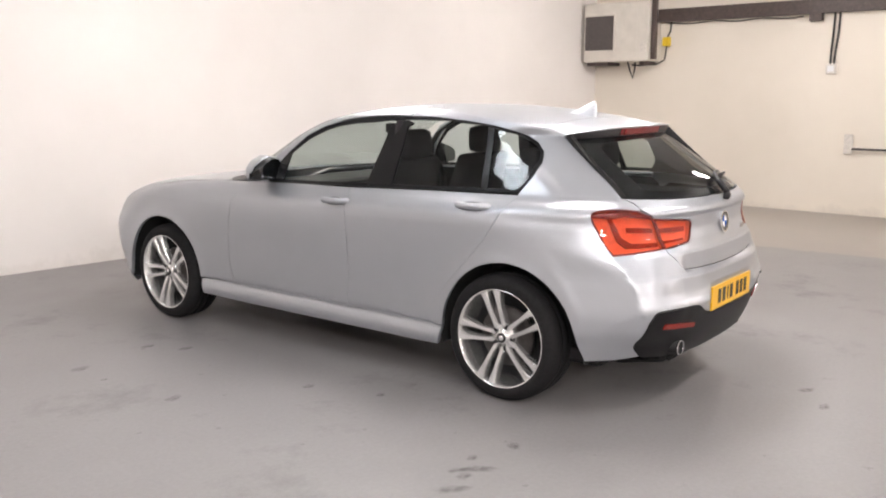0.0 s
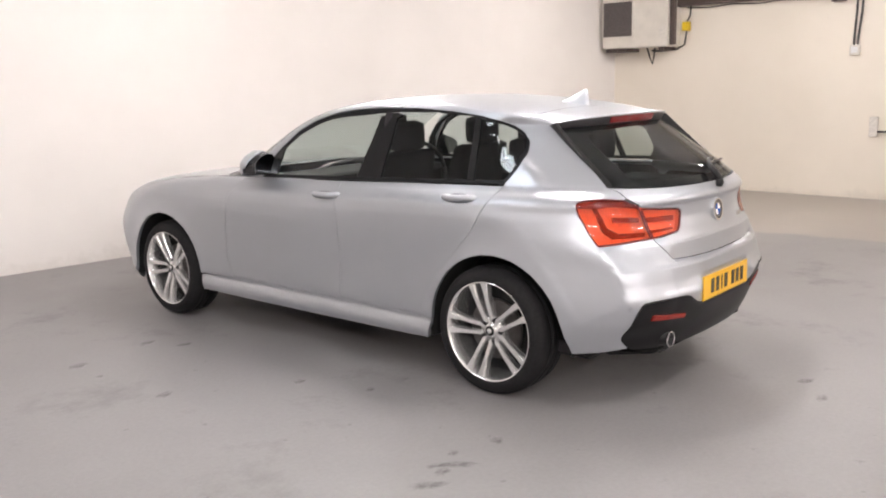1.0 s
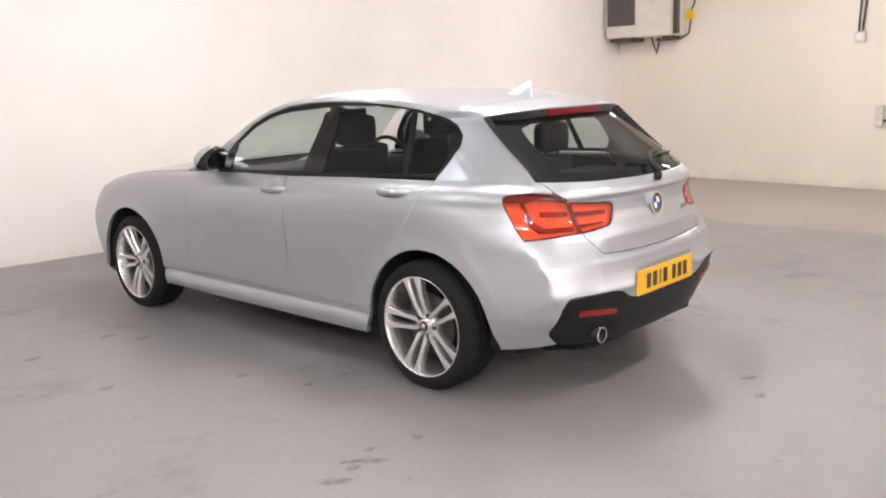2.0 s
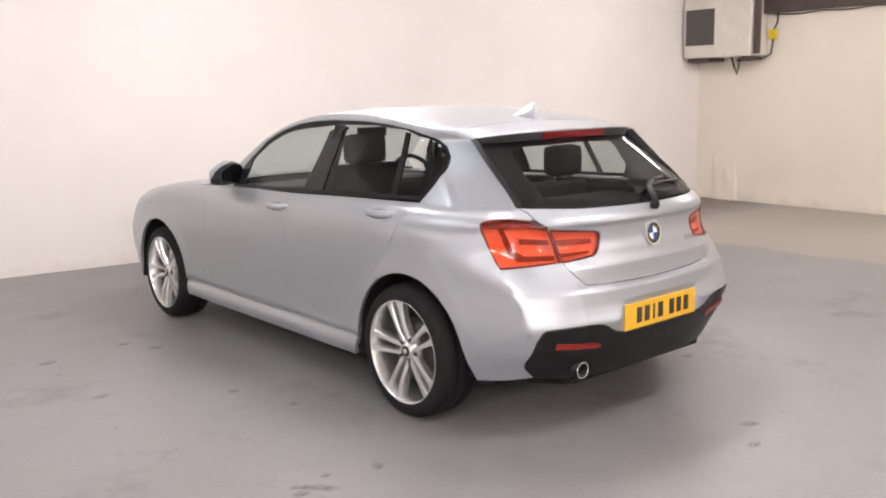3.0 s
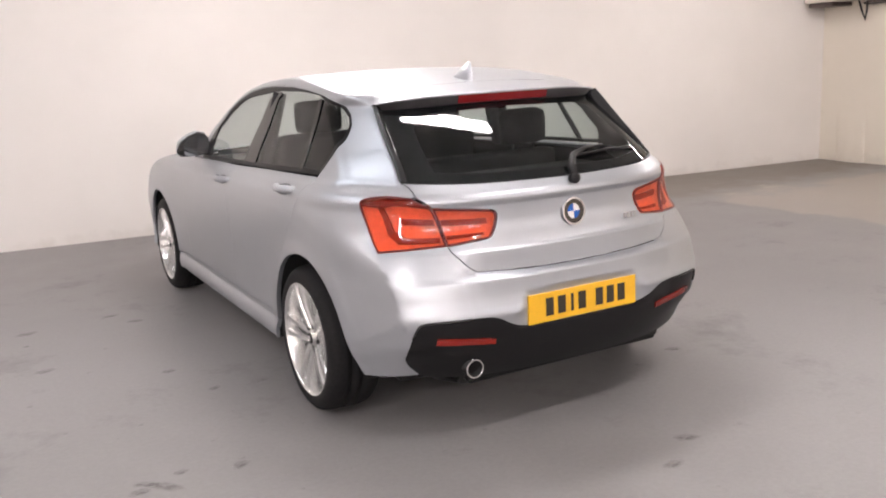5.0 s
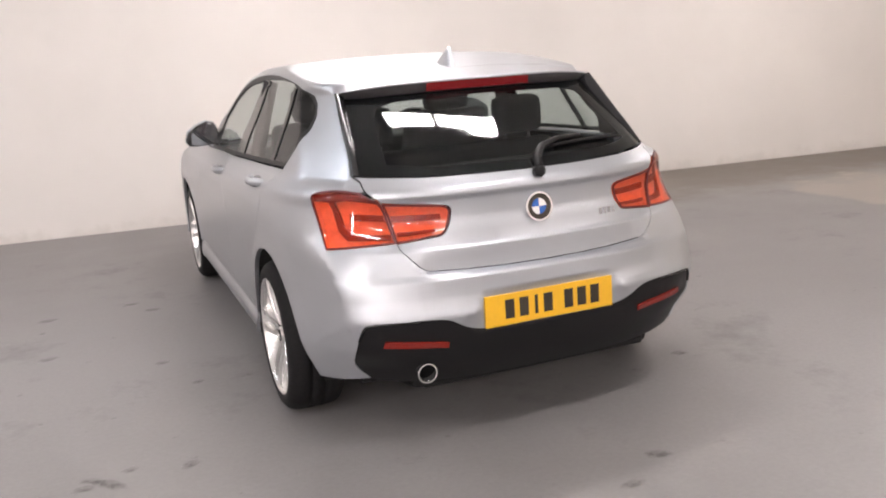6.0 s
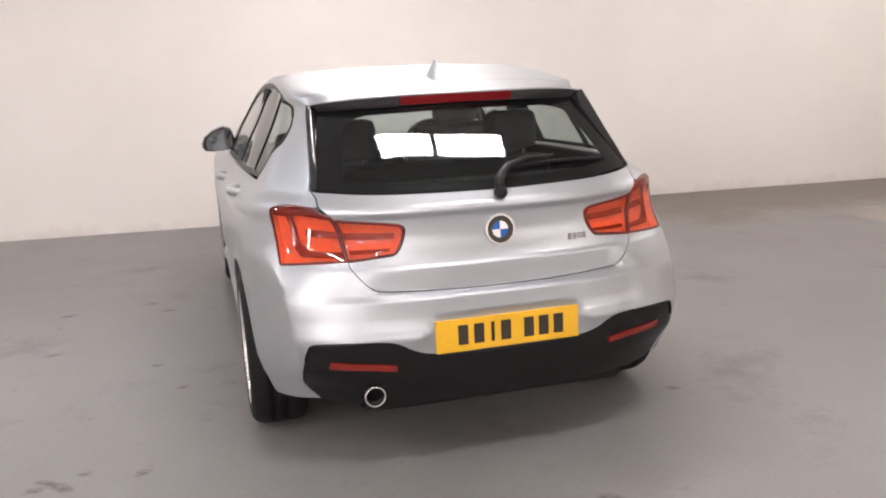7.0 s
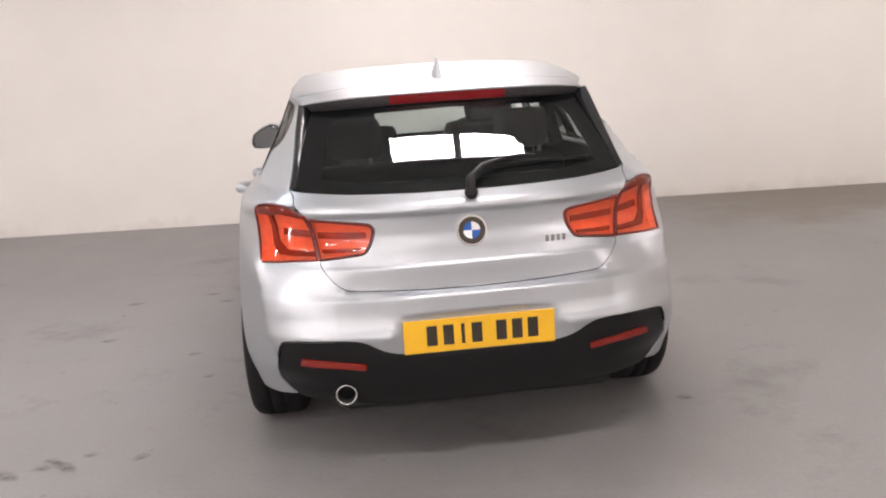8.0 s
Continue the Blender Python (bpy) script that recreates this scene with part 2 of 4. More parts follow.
W_Z = pchip([.15, .20, .235, .252, .27, .30, .32, .345, .38, .43, .55, .68, .78, .84, .88, .903, .916, .93, .96, .985, 1.1, 1.2, 1.3, 1.36, 1.43],
            [.80, .842, .858, .861, .861, .858, .854, .853, .853, .855, .858, .866, .870, .870, .867, .863, .858, .849, .824, .800, .742, .688, .640, .610, .54])
# the tail's profile along its middle, and the smoother one of its corners
REAR_MID = pchip([.15, .24, .34, .44, .50, .528, .56, .60, .635, .652, .664, .672, .70, .754, .766, .81, .87, .92, .945, .965, .985, 1.01, 1.15, 1.30, 1.33, 1.36, 1.40, 1.43],
                 [-.64, -.738, -.794, -.822, -.838, -.843, -.829, -.819, -.8155, -.8145, -.8055, -.7995, -.798, -.790, -.781, -.764, -.753, -.755, -.769, -.764, -.748, -.720, -.50, -.255, -.21, 0, .35, .7])
REAR = pchip([.15, .24, .34, .44, .52, .60, .68, .75, .83, .88, .94, .985, 1.01, 1.15, 1.30, 1.33, 1.36, 1.40, 1.43],
             [-.64, -.738, -.792, -.821, -.842, -.815, -.792, -.768, -.750, -.753, -.766, -.748, -.720, -.50, -.255, -.21, 0, .35, .7])
NOSE = pchip([.15, .3, .5, .65, .72, .78, .84, .89, .93, .955, .97, 1.02, 1.15, 1.25, 1.33, 1.38, 1.41, 1.43],
             [3.28, 3.40, 3.47, 3.48, 3.47, 3.43, 3.30, 3.11, 2.83, 2.48, 2.2, 2.06, 1.86, 1.71, 1.53, 1.32, 1.1, .85])
D_Z = pchip([.15, .45, .6, .7, .78, .90, 1.12, 1.3, 1.43], [.6, .6, .62, .70, .78, .85, .47, .27, .22])
F_Z = pchip([.15, .55, .8, .97, 1.05, 1.43], [.36, .34, .56, .45, .22, .22])
N_Z = pchip([.15, .35, .5, .62, .72, .85, .90, 1.12, 1.3], [2.8, 2.8, 2.8, 2.88, 2.9, 2.7, 2.65, 2.45, 2.4])
GLASS_EDGE = [(.618, 1.016), (.606, 1.06), (.590, 1.13), (.573, 1.20), (.558, 1.25), (.545, 1.285)]
EDGE_X = pchip([z for _, z in GLASS_EDGE], [x for x, _ in GLASS_EDGE])
AXLES = (0.0, 2.69)
HUB_Z, ARCH_R = 0.318, 0.378


def ease(t):
    t = np.clip(t, 0, 1)
    return t * t * (3 - 2 * t)


def cabin_taper(z):
    return 0.055 * ease((z - 0.82) / 0.32)


def side_width(y, z):
    # the shoulder crease climbs towards the tail lamps
    climb = 0.030 * np.clip((0.75 - y) / 1.1, -0.7, 0.8) * ease((z - 0.70) / 0.16) * ease((1.02 - z) / 0.07)
    w = W_Z(z - climb) * (1 - cabin_taper(z) * ease((0.55 - y) / 0.85))
    w = w * (1 - 0.016 * ease((0.30 - y) / 0.45) * ease((0.98 - z) / 0.08))
    # hollow above the side skirt
    w = w - 0.007 * np.exp(-((z - 0.318) / 0.024) ** 2) * ease((y - 0.30) / 0.15) * ease((2.40 - y) / 0.15)
    for a in AXLES:
        r = np.hypot(y - a, z - HUB_Z)
        w = w + 0.014 * np.exp(-((r - 0.36) / 0.06) ** 2)
    return w


def nose_factor(y, z):
    t = np.clip((NOSE(z) - y) / F_Z(z), 0, 1)
    return (1 - (1 - t) ** 2.6) ** (1 / 2.6)


def gate_seam(x):
    """The tailgate's lower edge."""
    return 0.671 + 0.014 * (x / 0.455) ** 2 + 3.6 * np.clip(np.abs(x) - 0.44, 0, 1) ** 1.6


def body_xyz(u, z):
    s, U = np.where(u < 0, -1.0, 1.0), np.abs(u)
    n, D = N_Z(z), D_Z(z)
    a = np.clip(U, 0, 1) * np.pi / 2
    d = np.where(U < 1, D * (1 - np.clip(np.cos(a), 0, 1) ** (2 / n)), D + U - 1)
    k = np.where(U < 1, np.clip(np.sin(a), 0, 1) ** (2 / n), 1.0)
    y = REAR(z) + d
    x = s * side_width(y, z) * k * nose_factor(y, z)
    X = np.abs(x)
    y = y + (REAR_MID(z) - REAR(z)) * (U < 1) * (0.2 + 0.8 * ease((0.62 - X) / 0.22)) * ease((0.86 - X) / 0.14)
    # recess for the number plate, with slanting ends
    end = 0.276 + 0.75 * np.clip(0.577 - z, 0, 0.1)
    dip = np.clip((end - X) / (end - 0.254), 0, 1) * ease((z - 0.448) / 0.015) * ease((0.606 - z) / 0.022)
    y = y + np.clip(-0.8105 - y, 0, 0.1) * dip * (U < 1)
    # the tailgate sits in from the bumper's ledge
    y = y + 0.020 * (U < 1) * ease((z - gate_seam(x) + 0.008) / 0.011) * ease((0.84 - z) / 0.14) * ease((0.50 - X) / 0.10)
    # upright ridge at the bumper's corner, from the lamp to the lower trim, and a flat flank ahead of it
    xr, yr, reach = 0.720 + 0.12 * (z - 0.493), -0.724 + 0.66 * (z - 0.493), 0.34
    tall = ease((z - 0.33) / 0.10) * ease((0.84 - z) / 0.20)
    away = np.sqrt((X - xr) ** 2 + 0.008 ** 2) / np.where(X < xr, 0.24, 0.06)
    y = y - 0.034 * np.clip(1.05 - away, 0, 1) * tall * (U < 1)
    wide = side_width(yr + reach, z)
    ds = np.clip(1 - (yr + reach - REAR(z)) / D, 0, 1)
    xe = wide * (1 - ds ** n) ** (1 / n)
    chord = xr + (xe - xr) * (y - yr) / reach
    flat = 0.8 * ease((y - yr + 0.01) / 0.02) * ease((yr + reach - y) / 0.08) * tall
    x = x - s * np.clip(np.abs(x) - chord, 0, 0.05) * flat
    # flat pillar between the rear window's edge and the side windows
    zc = np.clip(z, GLASS_EDGE[0][1], GLASS_EDGE[-1][1])
    wide, nz, dz_, xg = W_Z(zc) * (1 - cabin_taper(zc)), N_Z(zc), D_Z(zc), EDGE_X(zc)
    yg = REAR(zc) + dz_ * (1 - (1 - (xg / wide) ** nz) ** (1 / nz))
    run = 0.30
    ds = np.clip(1 - (yg + run - REAR(zc)) / dz_, 0, 1)
    xs = wide * (1 - ds ** nz) ** (1 / nz)
    chord = xg + (xs - xg) * (y - yg) / run
    inside = ease((y - yg + 0.006) / 0.012) * ease((yg + run - y) / 0.08)
    flat = 0.85 * inside * ease((z - 0.965) / 0.06) * ease((1.34 - z) / 0.05)
    x = x - s * np.clip(np.abs(x) - chord, 0, 0.05) * flat
    # the foot of the bumper tucks in
    x = x * (1 - 0.05 * ease((0.42 - z) / 0.2) * ease((-0.12 - y) / 0.3))
    return np.stack([x, y, z + 0 * x], -1)


def body_normal(u, z):
    e = 2e-3
    a = body_xyz(u + e, z) - body_xyz(u - e, z)
    b = body_xyz(u, z + e) - body_xyz(u, z - e)
    n = np.cross(a, b)
    return n / (np.linalg.norm(n, axis=-1, keepdims=True) + 1e-12)


def to_u(kind, c, z):
    n, D = float(N_Z(z)), float(D_Z(z))
    if kind == "u":
        return c
    if kind == "x":
        return math.copysign(math.asin(min(1.0, (abs(c) / float(W_Z(z) * (1 - cabin_taper(z)))) ** (n / 2))) / (math.pi / 2), c)
    d = c - float(REAR(z))
    if d >= D:
        return 1 + d - D
    return math.acos(min(1.0, max(0.0, 1 - d / D) ** (n / 2))) / (math.pi / 2)


def trace(outline, step=0.03, closed=True):
    """Points (u, z) close together along an outline of (kind, coordinate, z)."""
    out = []
    for p, q in zip(outline, outline[1:] + (outline[:1] if closed else [])):
        if p[0] != q[0]:
            p, q = ("u", to_u(*p), p[2]), ("u", to_u(*q), q[2])
        n = max(1, int(math.hypot(q[1] - p[1], q[2] - p[2]) / step))
        for i in range(n):
            t = i / n
            c, z = p[1] + (q[1] - p[1]) * t, p[2] + (q[2] - p[2]) * t
            out.append((to_u(p[0], c, z), z))
    if not closed:
        out.append((to_u(*outline[-1]), outline[-1][2]))
    return out


def inset(loop, gap):
    P = np.array(loop)
    area = 0.5 * np.sum(P[:, 0] * np.roll(P[:, 1], -1) - np.roll(P[:, 0], -1) * P[:, 1])
    if area < 0:
        P = P[::-1]
    a, b = P - np.roll(P, 1, 0), np.roll(P, -1, 0) - P
    a, b = (v / (np.linalg.norm(v, axis=1, keepdims=True) + 1e-9) for v in (a, b))
    t = a + b
    t /= np.linalg.norm(t, axis=1, keepdims=True) + 1e-9
    nrm = np.stack([-t[:, 1], t[:, 0]], 1)
    k = 1 / np.clip(np.sum(nrm * np.stack([-a[:, 1], a[:, 0]], 1), 1), 0.5, 1)
    return P + nrm * gap * k[:, None]


def emit(name, uv, faces, edge_loop, off, flange, material, parent, label):
    u, z = uv[:, 0], uv[:, 1]
    P, N = body_xyz(u, z), body_normal(u, z)
    P = P + N * off
    verts, normals = [tuple(p) for p in P], [tuple(n) for n in N]
    out = []
    for f in faces:
        a, b, c = (P[i] for i in f[:3])
        out.append(tuple(f) if np.dot(np.cross(b - a, c - a), N[f[0]]) > 0 else tuple(f[::-1]))
    if flange:
        seen = {}
        for i, j in edge_loop:
            quad = []
            for k in (i, j):
                if k not in seen:
                    seen[k] = len(verts)
                    verts.extend([tuple(P[k]), tuple(P[k] - N[k] * flange)])
                    normals.extend([(0, 0, 0), (0, 0, 0)])
                quad.append(seen[k])
            out.append((quad[0], quad[0] + 1, quad[1] + 1, quad[1]))
    me = bpy.data.meshes.new(name)
    me.from_pydata(verts, [], out)
    me.materials.append(material)
    me.polygons.foreach_set("use_smooth", [True] * len(me.polygons))
    me.update()
    me.normals_split_custom_set_from_vertices(normals)
    ob = new(name, me)
    ob.parent = parent
    if label:
        ob["label"] = label
    return ob


def cut_grid(loop, du, dz):
    bm = bmesh.new()
    vs = [bm.verts.new((u, z, 0)) for u, z in loop]
    bm.faces.new(vs)
    lo, hi = np.min(loop, 0), np.max(loop, 0)
    for axis, d in ((0, du), (1, dz)):
        k = math.ceil(lo[axis] / d)
        while k * d < hi[axis]:
            co, no = [0, 0, 0], [0, 0, 0]
            co[axis], no[axis] = k * d + 1e-5, 1
            bmesh.ops.bisect_plane(bm, geom=list(bm.verts) + list(bm.edges) + list(bm.faces), plane_co=co, plane_no=no, dist=1e-6)
            k += 1
    bmesh.ops.triangulate(bm, faces=[f for f in bm.faces if len(f.verts) > 4])
    bm.verts.index_update()
    uv = np.array([v.co[:2] for v in bm.verts])
    faces = [[v.index for v in f.verts] for f in bm.faces]
    rim = [(e.verts[0].index, e.verts[1].index) for e in bm.edges if e.is_boundary]
    bm.free()
    return uv, faces, rim


def panel(name, outline, side, material, parent, off=0.0, gap=0.0011, flange=0.02, label="", du=0.045, dz=0.022):
    """A piece of the body's skin inside an outline; side 0 mirrors a half outline, which runs from centre to centre."""
    if side == 0:
        half = trace(outline, closed=False)
        loop = half + [(-u, z) for u, z in reversed(half) if abs(u) > 1e-6]
    else:
        loop = [(u * side, z) for u, z in trace(outline)]
    loop = inset(loop, gap)
    uv, faces, rim = cut_grid(loop, du, dz)
    return emit(name, uv, faces, rim, off, flange, material, parent, label)


def ring(name, outline, side, width, material, parent, off=0.001, label=""):
    """A strip that runs along the inside of an outline."""
    loop = [(u * side, z) for u, z in trace(outline, 0.02)] if side else None
    P, Q = inset(loop, 0.002), inset(loop, width)
    n = len(P)
    uv = np.concatenate([P, Q])
    faces = [(i, (i + 1) % n, n + (i + 1) % n, n + i) for i in range(n)]
    rim = [(i, (i + 1) % n) for i in range(n)] + [(n + i, n + (i + 1) % n) for i in range(n)]
    return emit(name, uv, faces, rim, off, 0.008 if width < .02 else 0.03, material, parent, label)


def ys(*pairs):
    return [("y", a, b) for a, b in pairs]


def xs_(*pairs):
    return [("x", a, b) for a, b in pairs]


def arch(cy, a0, a1, n=18, r=ARCH_R):
    """Wheel arch from angle a0 to a1, in degrees from straight ahead."""
    return [("y", cy + r * math.cos(radians(a0 + (a1 - a0) * i / n)), HUB_Z + r * math.sin(radians(a0 + (a1 - a0) * i / n))) for i in range(n + 1)]


# ---------------------------------------------------------------- the car
car = thing("hatchback_car", "silver five-door hatchback parked on the grey painted floor", "car")

DOOR_SPLIT = [(1.03, .985), (1.012, .82), (1.005, .60), (1.015, .43), (1.03, .335)]
DOOR_BACK = [(-.035, 1.012), (.0, .95), (.085, .805), (.20, .675), (.32, .55), (.40, .45), (.435, .37), (.44, .335)]
DOOR_FRONT = [(1.86, .968), (1.97, .85), (2.02, .65), (2.03, .48), (1.99, .335)]
DLO_TOP = [(-.035, 1.020), (-.085, 1.10), (-.098, 1.16), (-.085, 1.215), (-.04, 1.258), (.02, 1.287), (.10, 1.312), (.20, 1.333), (.40, 1.356),
           (.63, 1.371), (.90, 1.372), (1.06, 1.364), (1.22, 1.345), (1.38, 1.303), (1.50, 1.247), (1.60, 1.158), (1.66, 1.085), (1.70, 1.01), (1.71, .974)]
DLO = DLO_TOP + [(1.40, .981), (.96, .993), (.50, 1.006)]
RAIL = [(-.06, 1.325), (.12, 1.355), (.35, 1.384), (.60, 1.402), (.85, 1.404), (1.05, 1.396), (1.22, 1.375), (1.40, 1.328), (1.54, 1.265), (1.66, 1.17), (1.75, 1.07), (1.82, .972)]
LAMP_OUT = [("x", .535, .785), ("x", .548, .875), ("x", .562, .935), ("x", .60, .966), ("x", .66, .976), ("y", -.41, .962), ("y", -.425, .92), ("y", -.46, .86), ("y", -.52, .765)]
LAMP_IN = xs_((.535, .785), (.548, .875), (.558, .925), (.36, .909), (.338, .898), (.334, .88), (.345, .845), (.368, .808), (.385, .802))


def soften(outline, rounds=2):
    """An open outline with its corners cut; its ends stay."""
    pts = [(to_u(*p), p[2]) for p in outline]
    for _ in range(rounds):
        cut = [pts[0]]
        for a, b in zip(pts, pts[1:]):
            cut += [tuple(a[i] * (1 - k) + b[i] * k for i in (0, 1)) for k in (.25, .75)]
        pts = cut + [pts[-1]]
    return [("u", u, z) for u, z in pts]


LAMP_OUT = LAMP_OUT[:3] + soften(LAMP_OUT[3:])
LAMP_IN = LAMP_IN[:2] + soften(LAMP_IN[2:])


def flow(ob, edge_normals):
    """Turn some of a sheet's shading normals, where it runs on into its neighbour or has a sculpted face."""
    me = ob.data
    own = np.zeros(len(me.vertices) * 3)
    me.vertices.foreach_get("normal", own)
    own = own.reshape(-1, 3)
    for i, (n, w) in edge_normals.items():
        n = np.array(n) if np.dot(n, own[i]) > 0 else -np.array(n)
        own[i] = own[i] * (1 - w) + n * w
    me.normals_split_custom_set_from_vertices([tuple(n / (np.linalg.norm(n) + 1e-9)) for n in own])


def sculpt_lens(ob):
    """The outer lens has an upright face that leans back."""
    turned = {}
    for v in ob.data.vertices:
        a, c, side = abs(v.co.x) - .65, v.co.z - .862, math.copysign(1, v.co.x)
        w = float(ease((1.12 - math.hypot(a / .045, c / .042)) / .10))
        k = .52 + 5.2 * a
        turned[v.index] = (tuple(Vector((side * k, -math.sqrt(max(.1, .84 - k * k)), .40 + .35 * c)).normalized()), w)
    flow(ob, turned)


def rail_front():
    return [p for p in RAIL if p[0] >= .75]


DOORS = {}
for side in (-1, 1):
    front_door = panel("front_door", ys(*DOOR_FRONT, *DOOR_SPLIT[::-1], (1.40, .980)), side, PAINT, car, dz=.012)
    rear_door = panel("rear_door", ys(*DOOR_BACK, *DOOR_SPLIT[::-1], (.50, 1.003)), side, PAINT, car, dz=.012)
    DOORS[side] = (front_door, rear_door)
    panel("sill", ys((2.305, .325), (2.29, .228), (1.9, .222), (.5, .222), (.375, .228), (.352, .325), (.44, .335), (1.99, .335)), side, PAINT, car)
    tip = [(float(NOSE(z) - F_Z(z) * (1 - (1 - .955 ** 2.6) ** (1 / 2.6))), z) for z in (.955, .93, .89, .84, .80, .76, .72, .66, .58, .50, .40, .30)]
    panel("front_wing", ys(*DOOR_FRONT, (2.31, .331)) + arch(2.69, 178, -4) + ys((3.07, .26)) + ys(*tip[::-1]), side, PAINT, car, label="silver painted wing")
    quarter = ys(*[(y, z) for y, z in DOOR_BACK[::-1]], *DLO_TOP[:10], (.75, 1.371), (.75, 1.402))
    quarter += ys(*[p for p in RAIL if p[0] < .75][::-1]) + xs_(*GLASS_EDGE[::-1], (.60, .998), (.588, .968)) + LAMP_OUT[4:]
    quarter += ys((-.42, .675)) + arch(-.028, 130, 2, 18)
    panel("rear_quarter_panel", quarter, side, PAINT, car, gap=.00002, du=.03, dz=.012)
    panel("window_pillar", ys((.75, 1.402), *rail_front(), *[p for p in DLO_TOP if p[0] > .75][::-1], (.75, 1.371)), side, PAINT, car)
    # side windows: trim, pillars and panes
    ring("window_trim", ys(*DLO), side, 0.019, TRIM_BLACK, car, label="satin black window surround")
    panel("door_pillar_cover", ys((.93, .996), (.75, 1.000), (.757, 1.3475), (.875, 1.3475)), side, BLACK_GLOSS, car, off=0.001, flange=.01)
    panel("window_divider", ys((.185, 1.016), (.145, 1.017), (.205, 1.318), (.24, 1.322)), side, BLACK_GLOSS, car, off=0.001, flange=.01)
    panel("mirror_base", ys((1.70, .978), (1.58, .980), (1.58, 1.16), (1.655, 1.08)), side, BLACK_GLOSS, car, off=0.001, flange=.01)
    panel("side_window", ys((1.60, .98), (.93, .995), (.87, 1.36), (1.06, 1.352), (1.22, 1.333), (1.37, 1.292), (1.49, 1.235), (1.585, 1.15), (1.60, 1.12)), side, GLASS, front_door, off=-.004, flange=0)
    panel("side_window", ys((.75, 1.000), (.17, 1.014), (.225, 1.325), (.40, 1.345), (.76, 1.360)), side, GLASS, rear_door, off=-.004, flange=0)
    panel("quarter_window", ys((.155, 1.014), (-.02, 1.022), (-.07, 1.10), (-.082, 1.16), (-.07, 1.21), (.03, 1.279), (.12, 1.306), (.215, 1.325)), side, GLASS, car, off=-.004, flange=0)
    # dark inner skin behind the shut lines
    panel("inner_skin", ys(*DOOR_FRONT[:1], (1.9, .34), (.5, .34), (.40, .48), (.10, .76), (-.05, .95), (-.02, 1.0), (.9, .985)), side, BLACK_PLASTIC, car, off=-.022, flange=0)
    panel("inner_skin", ys((-.12, .97), (.06, .80), (.25, .66), (-.2, .72), (-.38, .78), (-.38, .97)), side, BLACK_PLASTIC, car, off=-.022, flange=0)
    panel("pillar_lining", ys((-.02, 1.03), (-.07, 1.10), (-.085, 1.16), (-.07, 1.22), (.03, 1.285), (.2, 1.335), (.5, 1.36), (.5, 1.385), (.2, 1.36), (-.06, 1.315)) + xs_((.50, 1.27), (.56, 1.13), (.60, 1.03)), side, CABIN, car, off=-.03, flange=0)
    panel("pillar_lining", ys((.6, 1.37), (.9, 1.37), (1.2, 1.345), (1.38, 1.30), (1.52, 1.235), (1.63, 1.14), (1.69, 1.0), (1.76, 1.0), (1.70, 1.13), (1.58, 1.235), (1.40, 1.325), (1.22, 1.37), (.9, 1.395), (.6, 1.392)), side, CABIN, car, off=-.025, flange=0)
    # tail lamp in two pieces: clear red lens over a pale reflector with dark dividers
    for piece, bars in ((LAMP_OUT, "outer"), (LAMP_IN, "inner")):
        lamp = panel("tail_lamp", piece, side, LENS, car, off=0.002, gap=0.0015, flange=0.012, label="glossy red tail lamp", du=.012, dz=.009)
        panel("lamp_reflector", piece, side, LAMP_BACK, lamp, off=-0.030, gap=0.0018, flange=-0.029)
        if bars == "outer":
            sculpt_lens(lamp)
        edge = ring("lamp_edge", piece, side, 0.0065, LAMP_DARK, lamp, off=0.0028)
        if bars == "outer":
            panel("light_bar", xs_((.552, .803), (.55, .82), (.66, .822), (.69, .845), (.70, .925), (.715, .925), (.71, .83), (.69, .803)), side, LAMP_BAR, lamp, off=-.016, flange=.010)
            panel("lamp_hood", xs_((.560, .918), (.570, .938), (.604, .961), (.66, .970)) + ys((-.418, .956), (-.428, .93)) + xs_((.70, .926), (.66, .936), (.61, .928)), side, LAMP_DARK, lamp, off=-.008, flange=.010)
            panel("light_bar", xs_((.56, .860), (.562, .882), (.665, .890), (.667, .866)), side, LAMP_BAR, lamp, off=-.016, flange=.012)
        else:
            panel("light_bar", xs_((.54, .858), (.54, .880), (.37, .876), (.37, .856)), side, LAMP_BAR, lamp, off=-.016, flange=.012)
            panel("light_bar", xs_((.53, .812), (.53, .826), (.39, .829), (.39, .817)), side, LAMP_BAR, lamp, off=-.016, flange=.012)
    # rear reflector in the bumper
    panel("bumper_reflector", xs_((.625, .458), (.632, .432), (.40, .408), (.40, .432)), side, RED_PLASTIC, car, off=.003, flange=.01, label="narrow dark red reflector")
    # wheel arch liners
    for cy in AXLES:
        rows = []
        for i in range(25):
            k = radians(-12 + 204 * i / 24)
            r = 0.392
            y, z = cy + (-.028 if cy == 0 else 0) + r * math.cos(k), HUB_Z + r * math.sin(k)
            skin = abs(float(body_xyz(np.array([to_u('y', y, max(z, .2))]), np.array([max(z, .2)]))[0][0])) - .012
            rows.append([(side * x, y, z) for x in (skin, 0.70, 0.50)])
        part("arch_liner", grid(rows), LINER, car, smooth=True)
        rows = [[(side * .52, cy + r * math.cos(radians(-12 + 204 * i / 24)), HUB_Z + r * math.sin(radians(-12 + 204 * i / 24))) for r in (.0, .395)] for i in range(25)]
        part("arch_liner", grid(rows), LINER, car)

